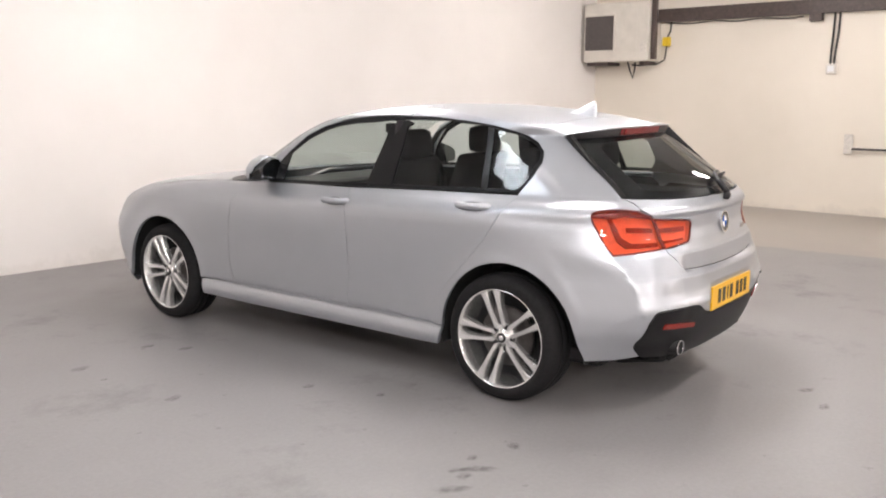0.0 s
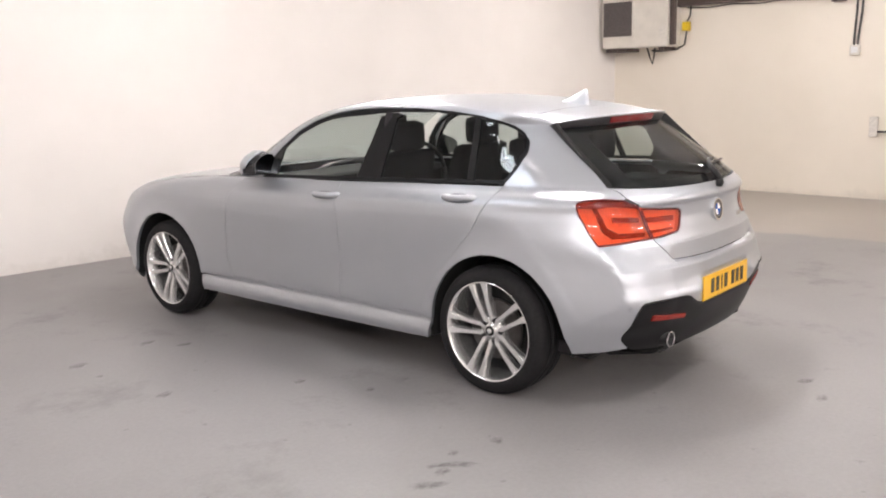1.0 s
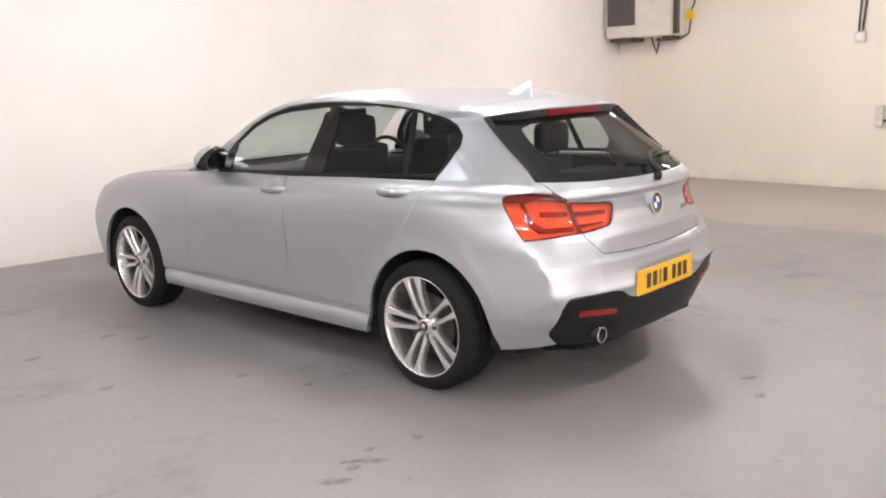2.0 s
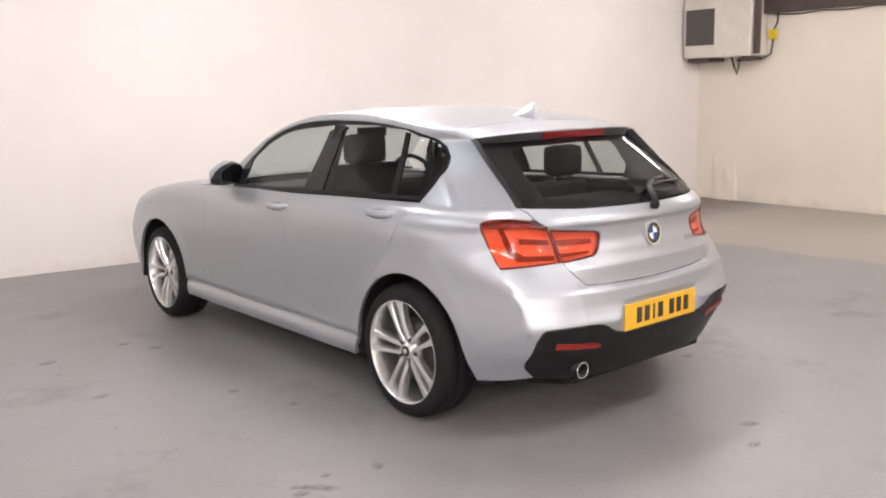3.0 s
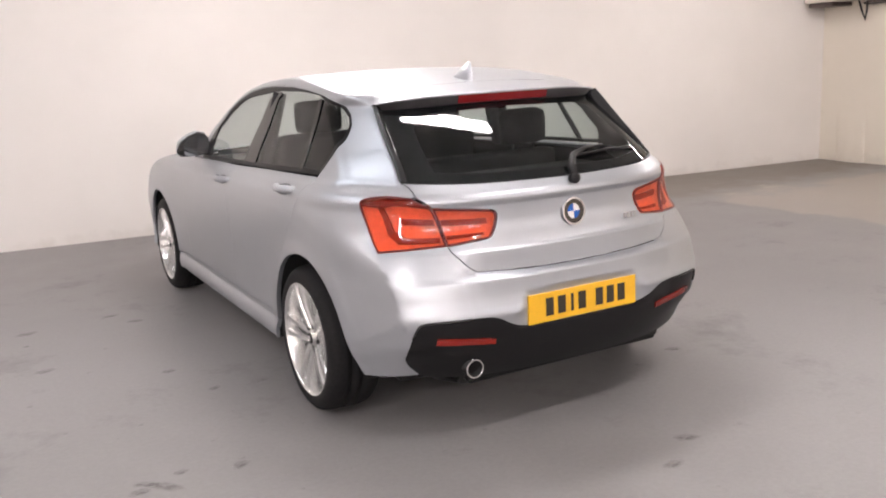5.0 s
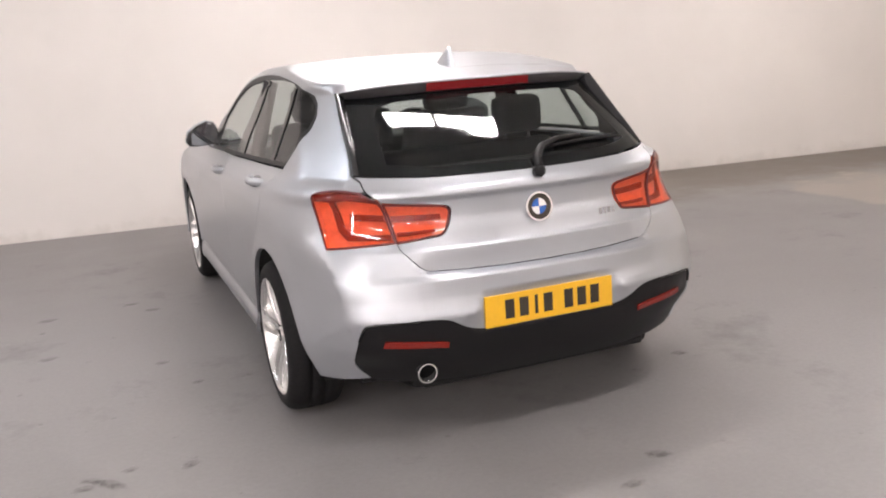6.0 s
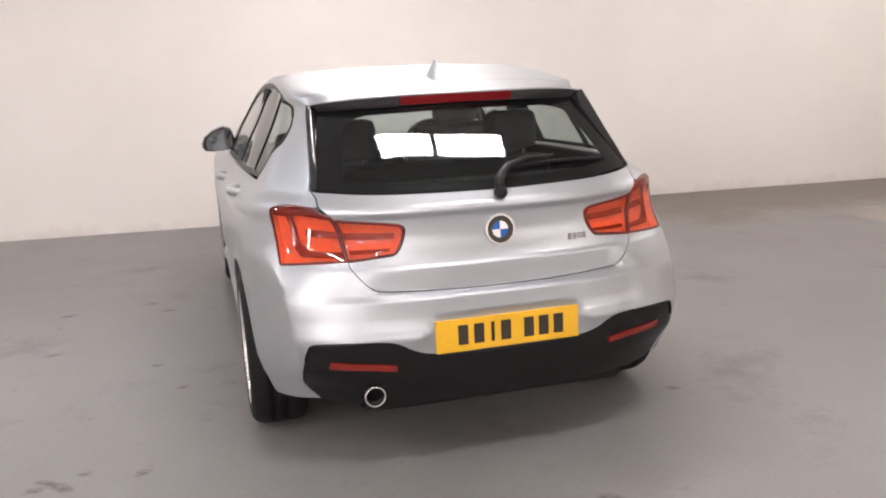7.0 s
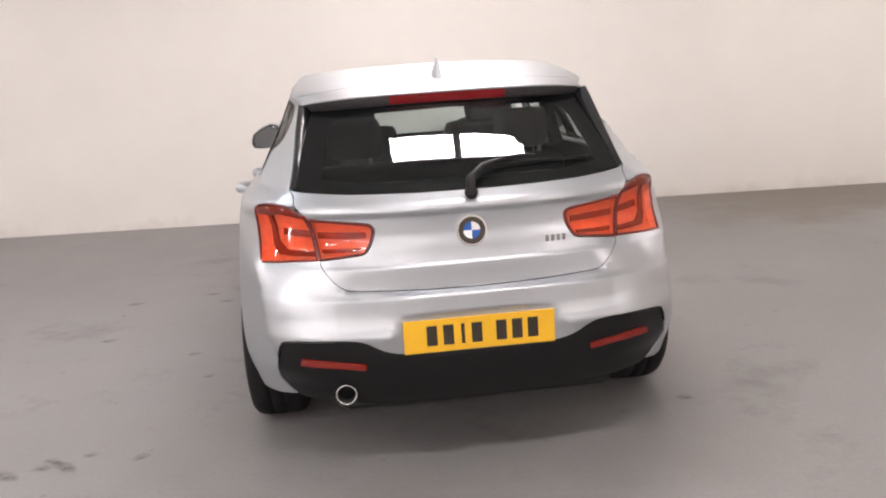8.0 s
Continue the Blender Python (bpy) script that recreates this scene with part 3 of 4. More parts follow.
# tailgate, its window and the bumper
SEAM = [("x", x, float(gate_seam(x))) for x in (0, .15, .30, .40, .44, .455, .47, .485, .50, .51, .52, .53)]
tailgate = panel("tailgate", SEAM + xs_((.535, .785)) + LAMP_IN[:1:-1] + xs_((.562, .937), (.588, .968), (.60, .998), (.612, 1.014), (.40, 1.006), (0, 1.002)), 0, PAINT, car, gap=.003, du=.03, dz=.010)
WINDOW = xs_((0, 1.004), (.40, 1.008), (.612, 1.017), *GLASS_EDGE[1:], (.30, 1.302), (0, 1.306))
panel("rear_window", WINDOW, 0, REAR_GLASS, tailgate, off=0.0, flange=0)
BAND = xs_((0, 1.004), (.40, 1.008), (.612, 1.017), *GLASS_EDGE[1:])
INNER = xs_((0, 1.034), (.36, 1.040), (.495, 1.052), (.492, 1.08), (.478, 1.14), (.460, 1.20), (.435, 1.238))
for s in (-1, 1):
    panel("window_border", BAND + INNER[::-1], s, FRIT, tailgate, off=-.004, flange=0)
for side in (-1, 1):
    rows, edge_x, edge_z = [], [p[0] for p in GLASS_EDGE], [p[1] for p in GLASS_EDGE]
    for i in range(25):
        k = i / 24
        z = edge_z[0] + (edge_z[-1] - edge_z[0]) * k
        x = float(np.interp(z, edge_z, edge_x))
        feet = []
        for inset_x in (-.001, .026):
            u = np.array([side * to_u("x", x - inset_x, z)])
            feet.append(Vector(body_xyz(u, np.array([z]))[0] - body_normal(u, np.array([z]))[0] * .004))
        up = Vector((side * .026, -.034, .012)) * k ** 1.3 + Vector((side * .002, -.010, .006))
        crest = feet[0] * .8 + feet[1] * .2 + up
        rows.append([feet[0], feet[0] * .95 + crest * .05 + up * .5, crest, crest + (feet[1] - feet[0]) * .25 - up * .04, feet[1] + up * .25, feet[1]])
    part("window_fin", grid(rows), BLACK_GLOSS, tailgate, smooth=True)
TRIM_LINE = soften(xs_((0, .460), (.20, .460), (.285, .464), (.345, .484), (.400, .519), (.46, .526), (.672, .528), (.698, .512), (.722, .385), (.716, .338), (.682, .296)))
bumper = panel("rear_bumper", TRIM_LINE + ys((-.55, .280), (-.435, .266), (-.425, .266), (-.412, .32))
               + arch(-.028, 176, 130, 6) + ys((-.42, .675), (-.52, .765)) + xs_((.535, .785)) + SEAM[::-1], 0, PAINT, car, gap=.00002, du=.018, dz=.010)
panel("diffuser", xs_((0, .268), (.35, .270), (.55, .276), (.65, .284)) + TRIM_LINE[::-1], 0, BLACK_PLASTIC, car, off=-.004, gap=-.003, label="black plastic lower bumper")
panel("inner_skin", xs_((0, .60), (.45, .60), (.62, .70), (.66, .90), (.58, .99), (0, .985)), 0, BLACK_PLASTIC, car, off=-.045, flange=0)

panel("window_border", xs_((0, 1.262), (.36, 1.254), (.440, 1.234), (.552, 1.262), (.545, 1.285), (.30, 1.302), (0, 1.306)), 0, FRIT, tailgate, off=-.004, flange=0)
panel("spoiler_base", xs_((0, 1.300), (.30, 1.296), (.548, 1.272), (.572, 1.290), (.54, 1.318), (.30, 1.335), (0, 1.340)), 0, BLACK_PLASTIC, tailgate, off=-.014, flange=0)
for side in (-1, 1):
    lip = [p for p in TRIM_LINE if .30 < p[1] and p[2] > .44]
    bead = []
    for _, u, z in lip:
        uu, zz = np.array([side * u]), np.array([z - .004])
        bead.append(tuple(body_xyz(uu, zz)[0] - .001 * body_normal(uu, zz)[0]))
    part("trim_lip", tube(bmesh.new(), bead, .0045, 8), BLACK_GLOSS, bumper, "glossy black edge of the lower trim", True)
# number plate with its characters as plain bars
plate = part("number_plate", box_mesh((-.262, -.820, .461), (.262, -.811, .577), .003), YELLOW, car, "yellow number plate with dark characters")
for i, x in enumerate((-.165, -.108, -.058, -.010, .075, .130, .185)):
    w = .012 if i == 2 else .036
    part("character_bar", box_mesh((x - w / 2, -.8215, .485), (x + w / 2, -.819, .555)), PLATE_DARK, plate)

# badge
def disc(mid, r0, r1, a0, a1, depth, n=24):
    """A flat ring sector facing backwards."""
    rows = []
    for i in range(n + 1):
        k = radians(a0 + (a1 - a0) * i / n)
        rows.append([(mid[0] + r * math.cos(k), mid[1] - dy + .10 * r * math.sin(k), mid[2] + r * math.sin(k)) for r, dy in ((r0, 0), (r0, depth), (r1, depth), (r1, 0))])
    return grid(rows)


BADGE = (0, float(body_xyz(np.array([.001]), np.array([.864]))[0][1]) - .004, .864)
badge = part("badge", disc(BADGE, .0465, .0535, 0, 360, .010, 40), CHROME, tailgate, "round badge with blue and white quarters")
part("badge_field", disc(BADGE, .029, .047, 0, 360, .007, 40), PLATE_DARK, badge)
for q in range(4):
    part("badge_quarter", disc(BADGE, .001, .029, 90 * q, 90 * q + 90, .0065, 10), BLUE if q % 2 else WHITE, badge)
for i in range(4):
    x = .262 + .02 * i
    p = body_xyz(np.array([to_u("x", x, .81)]), np.array([.81]))[0]
    part("lettering_bar", box_mesh((x - .006, p[1] - .004, .80), (x + .006, p[1] + .002, .822)), CHROME, tailgate)

# spoiler with the high brake lamp
ROOF_Z = pchip([-.30, -.22, -.05, .15, .40, .70, .95, 1.15, 1.30, 1.45], [1.325, 1.337, 1.362, 1.388, 1.412, 1.428, 1.428, 1.415, 1.395, 1.355])


SPOILER_TIP = (.024, -.030, .010)


def roof_edge(k):
    """The line where spoiler and rear quarter meet, from the rail's end (0) to the window's corner (1)."""
    u0, u1 = to_u("y", *RAIL[0]), to_u("x", *GLASS_EDGE[-1])
    u, z = u0 + (u1 - u0) * k, RAIL[0][1] + (GLASS_EDGE[-1][1] - RAIL[0][1]) * k
    return body_xyz(np.array([u]), np.array([z]))[0]


def spoiler_point(k, s):
    """Top of the spoiler: k from the roof (0) to the trailing edge (1), s across from -1 to 1."""
    xb, yb, zb = roof_edge(k) + np.array(SPOILER_TIP) * k ** 3
    ym = -.058 + (-.302 + .058) * k
    f = 1 - abs(s) ** (2.2 + 1.8 * k)
    return (xb * s, yb + (ym - yb) * f, zb + (float(ROOF_Z(ym)) - zb) * max(0, f) ** .85)


def edge_normal(k):
    u0, u1 = to_u("y", *RAIL[0]), to_u("x", *GLASS_EDGE[-1])
    u, z = u0 + (u1 - u0) * k, RAIL[0][1] + (GLASS_EDGE[-1][1] - RAIL[0][1]) * k
    return body_normal(np.array([u]), np.array([z]))[0]


rows, lips, sides = [], [], {}
for i in range(51):
    s = math.sin((-1 + 2 * min(max(i - 1, 0), 48) / 48) * math.pi / 2)
    e = Vector(spoiler_point(1, s))
    foot = Vector(roof_edge(1)) + Vector((0, .004, 0))
    foot.x *= 1 if s > 0 else -1
    f = abs(s) ** 6
    lip = [e + (d * (1 - f) + (foot - e) * g * f) for d, g in ((Vector((0, .001, -.002)), .05), (Vector((0, .004, -.008)), .2), (Vector((0, .016, -.044)), .8), (Vector((0, .022, -.047)), .95), (Vector((0, .05, -.044)), 1), (Vector((0, .13, -.02)), 1.05))]
    top = [Vector(spoiler_point(min(k / 10, .985), s)) for k in range(11)]
    if i in (0, 50):
        lip = [p + Vector((0, .003, 0)) for p in lip]
        for k in range(11):
            q = Vector(roof_edge(k / 10))
            top[k] = Vector((q.x * s - .004 * s, q.y + .003, q.z - .004))
    for k in range(11):
        n = edge_normal(k / 10)
        sides[len(rows) * 13 + k] = ((n[0] * (1 if s > 0 else -1), n[1], n[2]), abs(s) ** 10 * (1 - .055 * k))
    rows.append(top + lip[:2])
    lips.append(lip[1:])
spoiler = part("roof_spoiler", grid(rows), PAINT, tailgate, smooth=True)
flow(spoiler, sides)
# silver lip given a dark grey that stands for its shade
part("spoiler_lip", grid(lips), LIP_SHADE, spoiler, "rear face of the roof spoiler, coloured dark for its shade", True)
rows = []
for i in range(17):
    s = -.39 + .78 * i / 16
    e = Vector(spoiler_point(1, s))
    rows.append([e + Vector((0, .002, -.009)), e + Vector((0, .0125, -.041))])
part("brake_lamp", thicken(grid(rows), .003), BRAKE_RED, spoiler, "dark red high brake lamp")

# roof, windscreen, bonnet and nose
rows, sides = [], {}
for i in range(53):
    y = -.055 + 1.425 * i / 52
    zr = float(np.interp(y, [p[0] for p in RAIL], [p[1] for p in RAIL]))
    u = np.array([to_u("y", y, zr)])
    w, n = float(body_xyz(u, np.array([zr]))[0][0]), body_normal(u, np.array([zr]))[0]
    row = []
    for j in range(41):
        s = math.sin((-1 + j / 20) * math.pi / 2)
        sides[i * 41 + j] = ((n[0] * (1 if s > 0 else -1), n[1], n[2]), abs(s) ** 14)
        row.append((w * s, y, zr + (float(ROOF_Z(y)) - zr) * max(0, 1 - abs(s) ** 2.2) ** .85))
    rows.append(row)
flow(part("roof", grid(rows), PAINT, car, smooth=True), sides)


def front_sheet(z0, z1, n, reach, lift=0.0):
    rows = []
    for i in range(n + 1):
        z = z0 + (z1 - z0) * i / n
        row = []
        for j in range(49):
            s = -reach + 2 * reach * j / 48
            y = float(NOSE(z) - F_Z(z) * (1 - (1 - abs(s) ** 2.6) ** (1 / 2.6)))
            row.append((s * float(side_width(y, z)), y, z + lift))
        rows.append(row)
    return grid(rows)


part("bonnet", front_sheet(.735, .962, 50, .953), PAINT, car, smooth=True)
part("front_bumper", front_sheet(.19, .73, 20, .953), PAINT, car, smooth=True)
part("windscreen", front_sheet(.975, 1.365, 30, .93), GLASS, car, smooth=True)
part("windscreen_surround", front_sheet(.962, .985, 4, .95, -.004), BLACK_PLASTIC, car, smooth=True)

# antenna fin
bm = bmesh.new()
for i, (y, h, w) in enumerate(((.13, .0, .004), (.09, .018, .012), (.03, .055, .014), (-.015, .084, .010), (-.030, .082, .008), (-.038, .0, .012))):
    z = float(ROOF_Z(y)) - .006
    pts = [(-w * 1.6, y, z), (-w * .5, y, z + h + .004), (w * .5, y, z + h + .004), (w * 1.6, y, z)]
    row = [bm.verts.new(p) for p in pts]
    if i:
        for j in range(3):
            bm.faces.new((last_row[j], last_row[j + 1], row[j + 1], row[j]))
    last_row = row
bm.faces.new(last_row)
part("antenna_fin", bm, PAINT, car, "silver shark-fin aerial", True)

# wiper on the rear window
def on_glass(x, z, off):
    u = np.array([to_u("x", x, z)])
    p, n = body_xyz(u, np.array([z]))[0], body_normal(u, np.array([z]))[0]
    return tuple(p + n * off)


wiper = part("rear_wiper", tube(bmesh.new(), [on_glass(.005, .985, .03), on_glass(.01, 1.01, .035), on_glass(.06, 1.045, .03), on_glass(.15, 1.068, .022), on_glass(.26, 1.073, .018)], [.016, .017, .013, .010, .006], 10), BLACK_PLASTIC, tailgate, "black rear wiper arm", True)
part("wiper_blade", tube(bmesh.new(), [on_glass(.10, 1.055, .010), on_glass(.28, 1.062, .010), on_glass(.46, 1.054, .010)], .007, 6), BLACK_PLASTIC, wiper)
part("wiper_cap", lathe(bmesh.new(), [(-.001, .001), (-.001, .022), (.02, .022), (.026, .012), (.026, .001)], 16), BLACK_PLASTIC, wiper, smooth=True)
bpy.data.objects["wiper_cap"].matrix_basis = Matrix.Translation(on_glass(.005, .985, .012)) @ pose(0, 0, 0, 0, 0, -90)

# exhaust pipe
EX = (-.472, .318)
exhaust = part("exhaust_pipe", lathe(bmesh.new(), [(-.60, .034), (-.758, .034), (-.758, .0315), (-.645, .0305), (-.645, .001)], 28), BLACK_PLASTIC, car, "round exhaust pipe with a chrome lip", True)
exhaust.matrix_basis = Matrix.Translation((EX[0], 0, EX[1])) @ pose(0, 0, 0, 0, 0, 90)
rim_ring = tube(bmesh.new(), [(-.759, .0345 * math.cos(k), .0345 * math.sin(k)) for k in [2 * math.pi * j / 28 for j in range(29)]], .0036, 8, False)
part("chrome_lip", rim_ring, CHROME, exhaust, "chrome lip", True)

# mirrors and handles
for side in (-1, 1):
    bm = bmesh.new()
    rings = []
    for i, (x, w, h, y, zc) in enumerate(((.715, .040, .016, 1.70, 1.000), (.755, .042, .018, 1.70, 1.004), (.768, .056, .042, 1.70, 1.046), (.785, .066, .062, 1.70, 1.058), (.825, .075, .069, 1.695, 1.061), (.885, .071, .059, 1.69, 1.049), (.928, .052, .041, 1.69, 1.034), (.943, .012, .012, 1.69, 1.024))):
        rings.append([bm.verts.new((side * x, y + w * math.copysign(abs(math.cos(k)) ** .5, math.cos(k)), zc + h * math.copysign(abs(math.sin(k)) ** .5, math.sin(k)))) for k in [2 * math.pi * j / 20 for j in range(20)]])
    for a, b in zip(rings, rings[1:]):
        for j in range(20):
            bm.faces.new((a[j], a[(j + 1) % 20], b[(j + 1) % 20], b[j]))
    bmesh.ops.recalc_face_normals(bm, faces=bm.faces)
    shell = part("door_mirror", bm, BLACK_GLOSS, car, "door mirror with silver cap and black housing", True)
    bm = bmesh.new()
    rings = []
    for i, (x, w, h, y, zc) in enumerate(((.766, .052, .044, 1.70, 1.050), (.785, .070, .065, 1.70, 1.058), (.825, .079, .072, 1.695, 1.061), (.885, .075, .062, 1.69, 1.049), (.931, .054, .043, 1.69, 1.034), (.947, .013, .013, 1.69, 1.024))):
        rings.append([bm.verts.new((side * x, y + w * math.copysign(abs(math.cos(k)) ** .5, math.cos(k)), zc + h * math.copysign(abs(math.sin(k)) ** .5, math.sin(k)))) for k in [radians(-50 + 150 * j / 16) for j in range(17)]])
    for a, b in zip(rings, rings[1:]):
        for j in range(16):
            bm.faces.new((a[j], a[j + 1], b[j + 1], b[j]))
    part("mirror_cap", thicken(bm, .003), PAINT, shell, smooth=True)
    rows = [[(side * x, 1.693 - .077, zc + h * k) for k in (-1, 1)] for x, h, zc in ((.778, .038, 1.056), (.793, .052, 1.060), (.825, .057, 1.060), (.860, .054, 1.054), (.890, .047, 1.047), (.912, .036, 1.040), (.922, .024, 1.035))]
    part("mirror_glass", thicken(grid(rows), .003), MIRROR, shell)
    for y, z, door in ((1.105, .913, DOORS[side][0]), (.185, .952, DOORS[side][1])):
        x0 = float(side_width(y, z))
        pts = [(side * (x0 - .012 + o), y + .105 - .21 * i / 8, z + .003 * i / 8) for i, o in enumerate((.0, .022, .036, .041, .043, .042, .038, .024, .0))]
        bm = bmesh.new()
        tube(bm, pts, [.010, .014, .015, .0145, .0145, .015, .016, .015, .010], 10)
        for v in bm.verts:
            v.co.z = z + (v.co.z - z) * 1.15
        # flat grey oval paints the shade of the recess behind the handle
        shade_oval = [("y", y + .085 * math.cos(k), z - .004 + .022 * math.sin(k)) for k in [2 * math.pi * j / 16 for j in range(16)]]
        panel("handle_recess_shade", shade_oval, side, HANDLE_SHADE, door, off=.0012, gap=0, flange=.002)
        part("door_handle", bm, PAINT, door, "silver grab handle", True)

# ---------------------------------------------------------------- wheels
TYRE = lathe(bmesh.new(), [(.10, .238), (.108, .246), (.112, .264), (.107, .287), (.093, .305), (.072, .3145), (.052, .3175), (.03, .318), (.029, .312), (.022, .312), (.021, .318), (-.021, .318), (-.022, .312), (-.029, .312), (-.03, .318),
                           (-.06, .3175), (-.085, .3145), (-.105, .305), (-.116, .285), (-.118, .262), (-.112, .240), (-.10, .232)], 56)
RIM = lathe(bmesh.new(), [(.096, .244), (.104, .2475), (.109, .2455), (.109, .2415), (.103, .238), (.094, .2345), (.06, .226), (.0, .217), (-.09, .210), (-.098, .238), (.096, .244)], 64)


def spoke(s):
    """One of two tapered arms from hub to rim, dished inwards to the hub."""
    bm = bmesh.new()
    rows = []
    for i in range(13):
        t = i / 12
        r = .042 + .196 * t
        mid = s * (.020 + .018 * t)
        half = .0135 - .0020 * math.sin(math.pi * t) + .010 * t ** 5
        face = .074 + .008 * math.sin(math.pi * t) + .026 * t ** 1.4
        rows.append([(face - .038, mid - half - .003, r), (face - .008, mid - half, r), (face, mid - half * .70, r), (face, mid + half * .70, r), (face - .008, mid + half, r), (face - .038, mid + half + .003, r)])
    vs = [[bm.verts.new(p) for p in row] for row in rows]
    for a, b in zip(vs, vs[1:]):
        for j in range(6):
            bm.faces.new((a[j], a[(j + 1) % 6], b[(j + 1) % 6], b[j]))
    bmesh.ops.recalc_face_normals(bm, faces=bm.faces)
    return bm


def mesh_of(name, bm, mat, smooth=True):
    me = bpy.data.meshes.new(name)
    bmesh.ops.recalc_face_normals(bm, faces=bm.faces)
    bm.to_mesh(me)
    bm.free()
    me.materials.append(mat)
    for p in me.polygons:
        p.use_smooth = smooth
    return me


WHEEL = {
    "rim": mesh_of("rim", RIM, ALLOY), "tyre": mesh_of("tyre", TYRE, RUBBER), "spoke": mesh_of("spoke", spoke(-1), ALLOY, False), "twin_spoke": mesh_of("spoke", spoke(1), ALLOY, False),
    "hub": mesh_of("hub", lathe(bmesh.new(), [(.03, .072), (.062, .068), (.070, .062), (.072, .036), (.080, .033), (.082, .027), (.080, .001)], 30), ALLOY),
    "hub_cap": mesh_of("hub_cap", lathe(bmesh.new(), [(.074, .025), (.084, .025), (.086, .022), (.086, .001)], 24), BLACK_GLOSS),
    "hub_badge": mesh_of("hub_badge", lathe(bmesh.new(), [(.0865, .013), (.0875, .012), (.0875, .001)], 16), CHROME),
    "wheel_bolt": mesh_of("wheel_bolt", lathe(bmesh.new(), [(.060, .0105), (.0755, .0105), (.0755, .001)], 12), BLACK_PLASTIC),
    "brake_disc": mesh_of("brake_disc", lathe(bmesh.new(), [(.034, .06), (.034, .148), (.014, .150), (.014, .06)], 40), STEEL),
    "brake_backing": mesh_of("brake_backing", lathe(bmesh.new(), [(-.02, .216), (-.022, .001)], 32), LINER),
}
for side in (-1, 1):
    for cy in AXLES:
        track = .758 if cy == 0 else .755
        wheel = new("wheel", WHEEL["rim"])
        wheel.parent = car
        wheel.matrix_basis = Matrix.Translation((side * (track + .002), cy, HUB_Z)) @ (pose(0, 0, 0, 0, 0, 180) if side < 0 else Matrix())
        for name in ("tyre", "hub", "hub_cap", "hub_badge", "brake_disc", "brake_backing"):
            new(name, WHEEL[name]).parent = wheel
        for k in range(5):
            a = radians(15 + 72 * k) if cy == 0 else radians(23 + 72 * k)
            for shape in ("spoke", "twin_spoke"):
                arm = new("spoke", WHEEL[shape])
                arm.parent, arm.matrix_basis = wheel, Matrix.Rotation(a, 4, "X")
            bolt = new("wheel_bolt", WHEEL["wheel_bolt"])
            bolt.parent, bolt.matrix_basis = wheel, Matrix.Rotation(a + radians(36), 4, "X") @ Matrix.Translation((0, 0, .056))

# ---------------------------------------------------------------- cabin
part("cabin_floor", box_mesh((-.72, -.45, .24), (.72, 2.2, .30), .01), CABIN, car)
part("underbody", box_mesh((-.62, -.42, .19), (.62, 3.0, .26), .02), LINER, car)
# silencer box added to keep light from under the tail
silencer = box_mesh((-.50, -.70, .185), (.50, -.42, .275), .035)
for v in silencer.verts:
    v.co.z += .055 * max(0, (-.52 - v.co.y) / .18) * (v.co.z < .24)
part("exhaust_silencer", silencer, LINER, car, "dull black silencer behind the rear axle, added to shade the floor", True)
part("boot_cover", box_mesh((-.62, -.50, .93), (.62, .02, .95), .005), CABIN, car)
part("dashboard", box_mesh((-.70, 1.55, .55), (.70, 2.02, .955), .05), BLACK_PLASTIC, car)
part("roof_lining", grid([[(-.56 + 1.12 * j / 10, -.05 + 1.1 * i / 10, float(ROOF_Z(-.05 + 1.1 * i / 10)) - .035 - .12 * abs(-.56 + 1.12 * j / 10) ** 2) for j in range(11)] for i in range(11)]), CABIN, car)


def seat(x, y, width, height, heads, head_w, head_z):
    back = bmesh.new()
    box(back, (x - width / 2, -.06, 0), (x + width / 2, .08, 1), .05)
    for v in back.verts:
        t = v.co.z
        v.co.y, v.co.z = y - .30 * t * height + v.co.y * (1 - .3 * t), .42 + t * height
        v.co.x = x + (v.co.x - x) * (1 - .16 * max(0, t - .6) / .4)
    chair = part("seat", back, CABIN, car, "black cloth car seat", True)
    part("cushion", box_mesh((x - width / 2, y, .36), (x + width / 2, y + .52, .52), .05), CABIN, chair, smooth=True)
    top = y - .30 * height
    for hx in heads:
        bm = box_mesh((hx - head_w / 2, top - .05, head_z), (hx + head_w / 2, top + .06, head_z + .17), .045)
        head = part("headrest", bm, CABIN, chair, smooth=True)
        for s in (-.06, .06):
            part("headrest_post", tube(bmesh.new(), [(hx + s, top + .01, .36 + height), (hx + s, top, head_z + .03)], .007, 8), CHROME, head)


seat(-.36, 1.155, .54, .70, (-.36,), .25, 1.118)
seat(.36, 1.155, .54, .70, (.36,), .25, 1.118)
seat(0, .28, 1.26, .60, (-.36, .36), .23, 1.045)
wheel_ring = bmesh.new()
tube(wheel_ring, [(.36 + .18 * math.cos(k), 1.42 + .05 * math.sin(k), .93 + .17 * math.sin(k)) for k in [2 * math.pi * j / 28 for j in range(29)]], .014, 8)
part("steering_wheel", wheel_ring, BLACK_PLASTIC, car, smooth=True)
part("cabin_mirror", box_mesh((-.11, 1.36, 1.245), (.11, 1.385, 1.305), .012), BLACK_PLASTIC, car)
for side in (-1, 1):
    part("pillar_lining", tube(bmesh.new(), [(side * .70, .86, .98), (side * .60, .82, 1.34)], .035, 8), CABIN, car)

# ---------------------------------------------------------------- the room
CEIL, LAMP_Z = 3.7, 2.86
CORNER = Vector((7.523, 4.024, 0))
A_DIR, B_DIR = Vector((-1, .1131, 0)).normalized(), Vector((-.0729, -1, 0)).normalized()
A_END, B_END = CORNER + A_DIR * 16.0, CORNER + B_DIR * 13.0


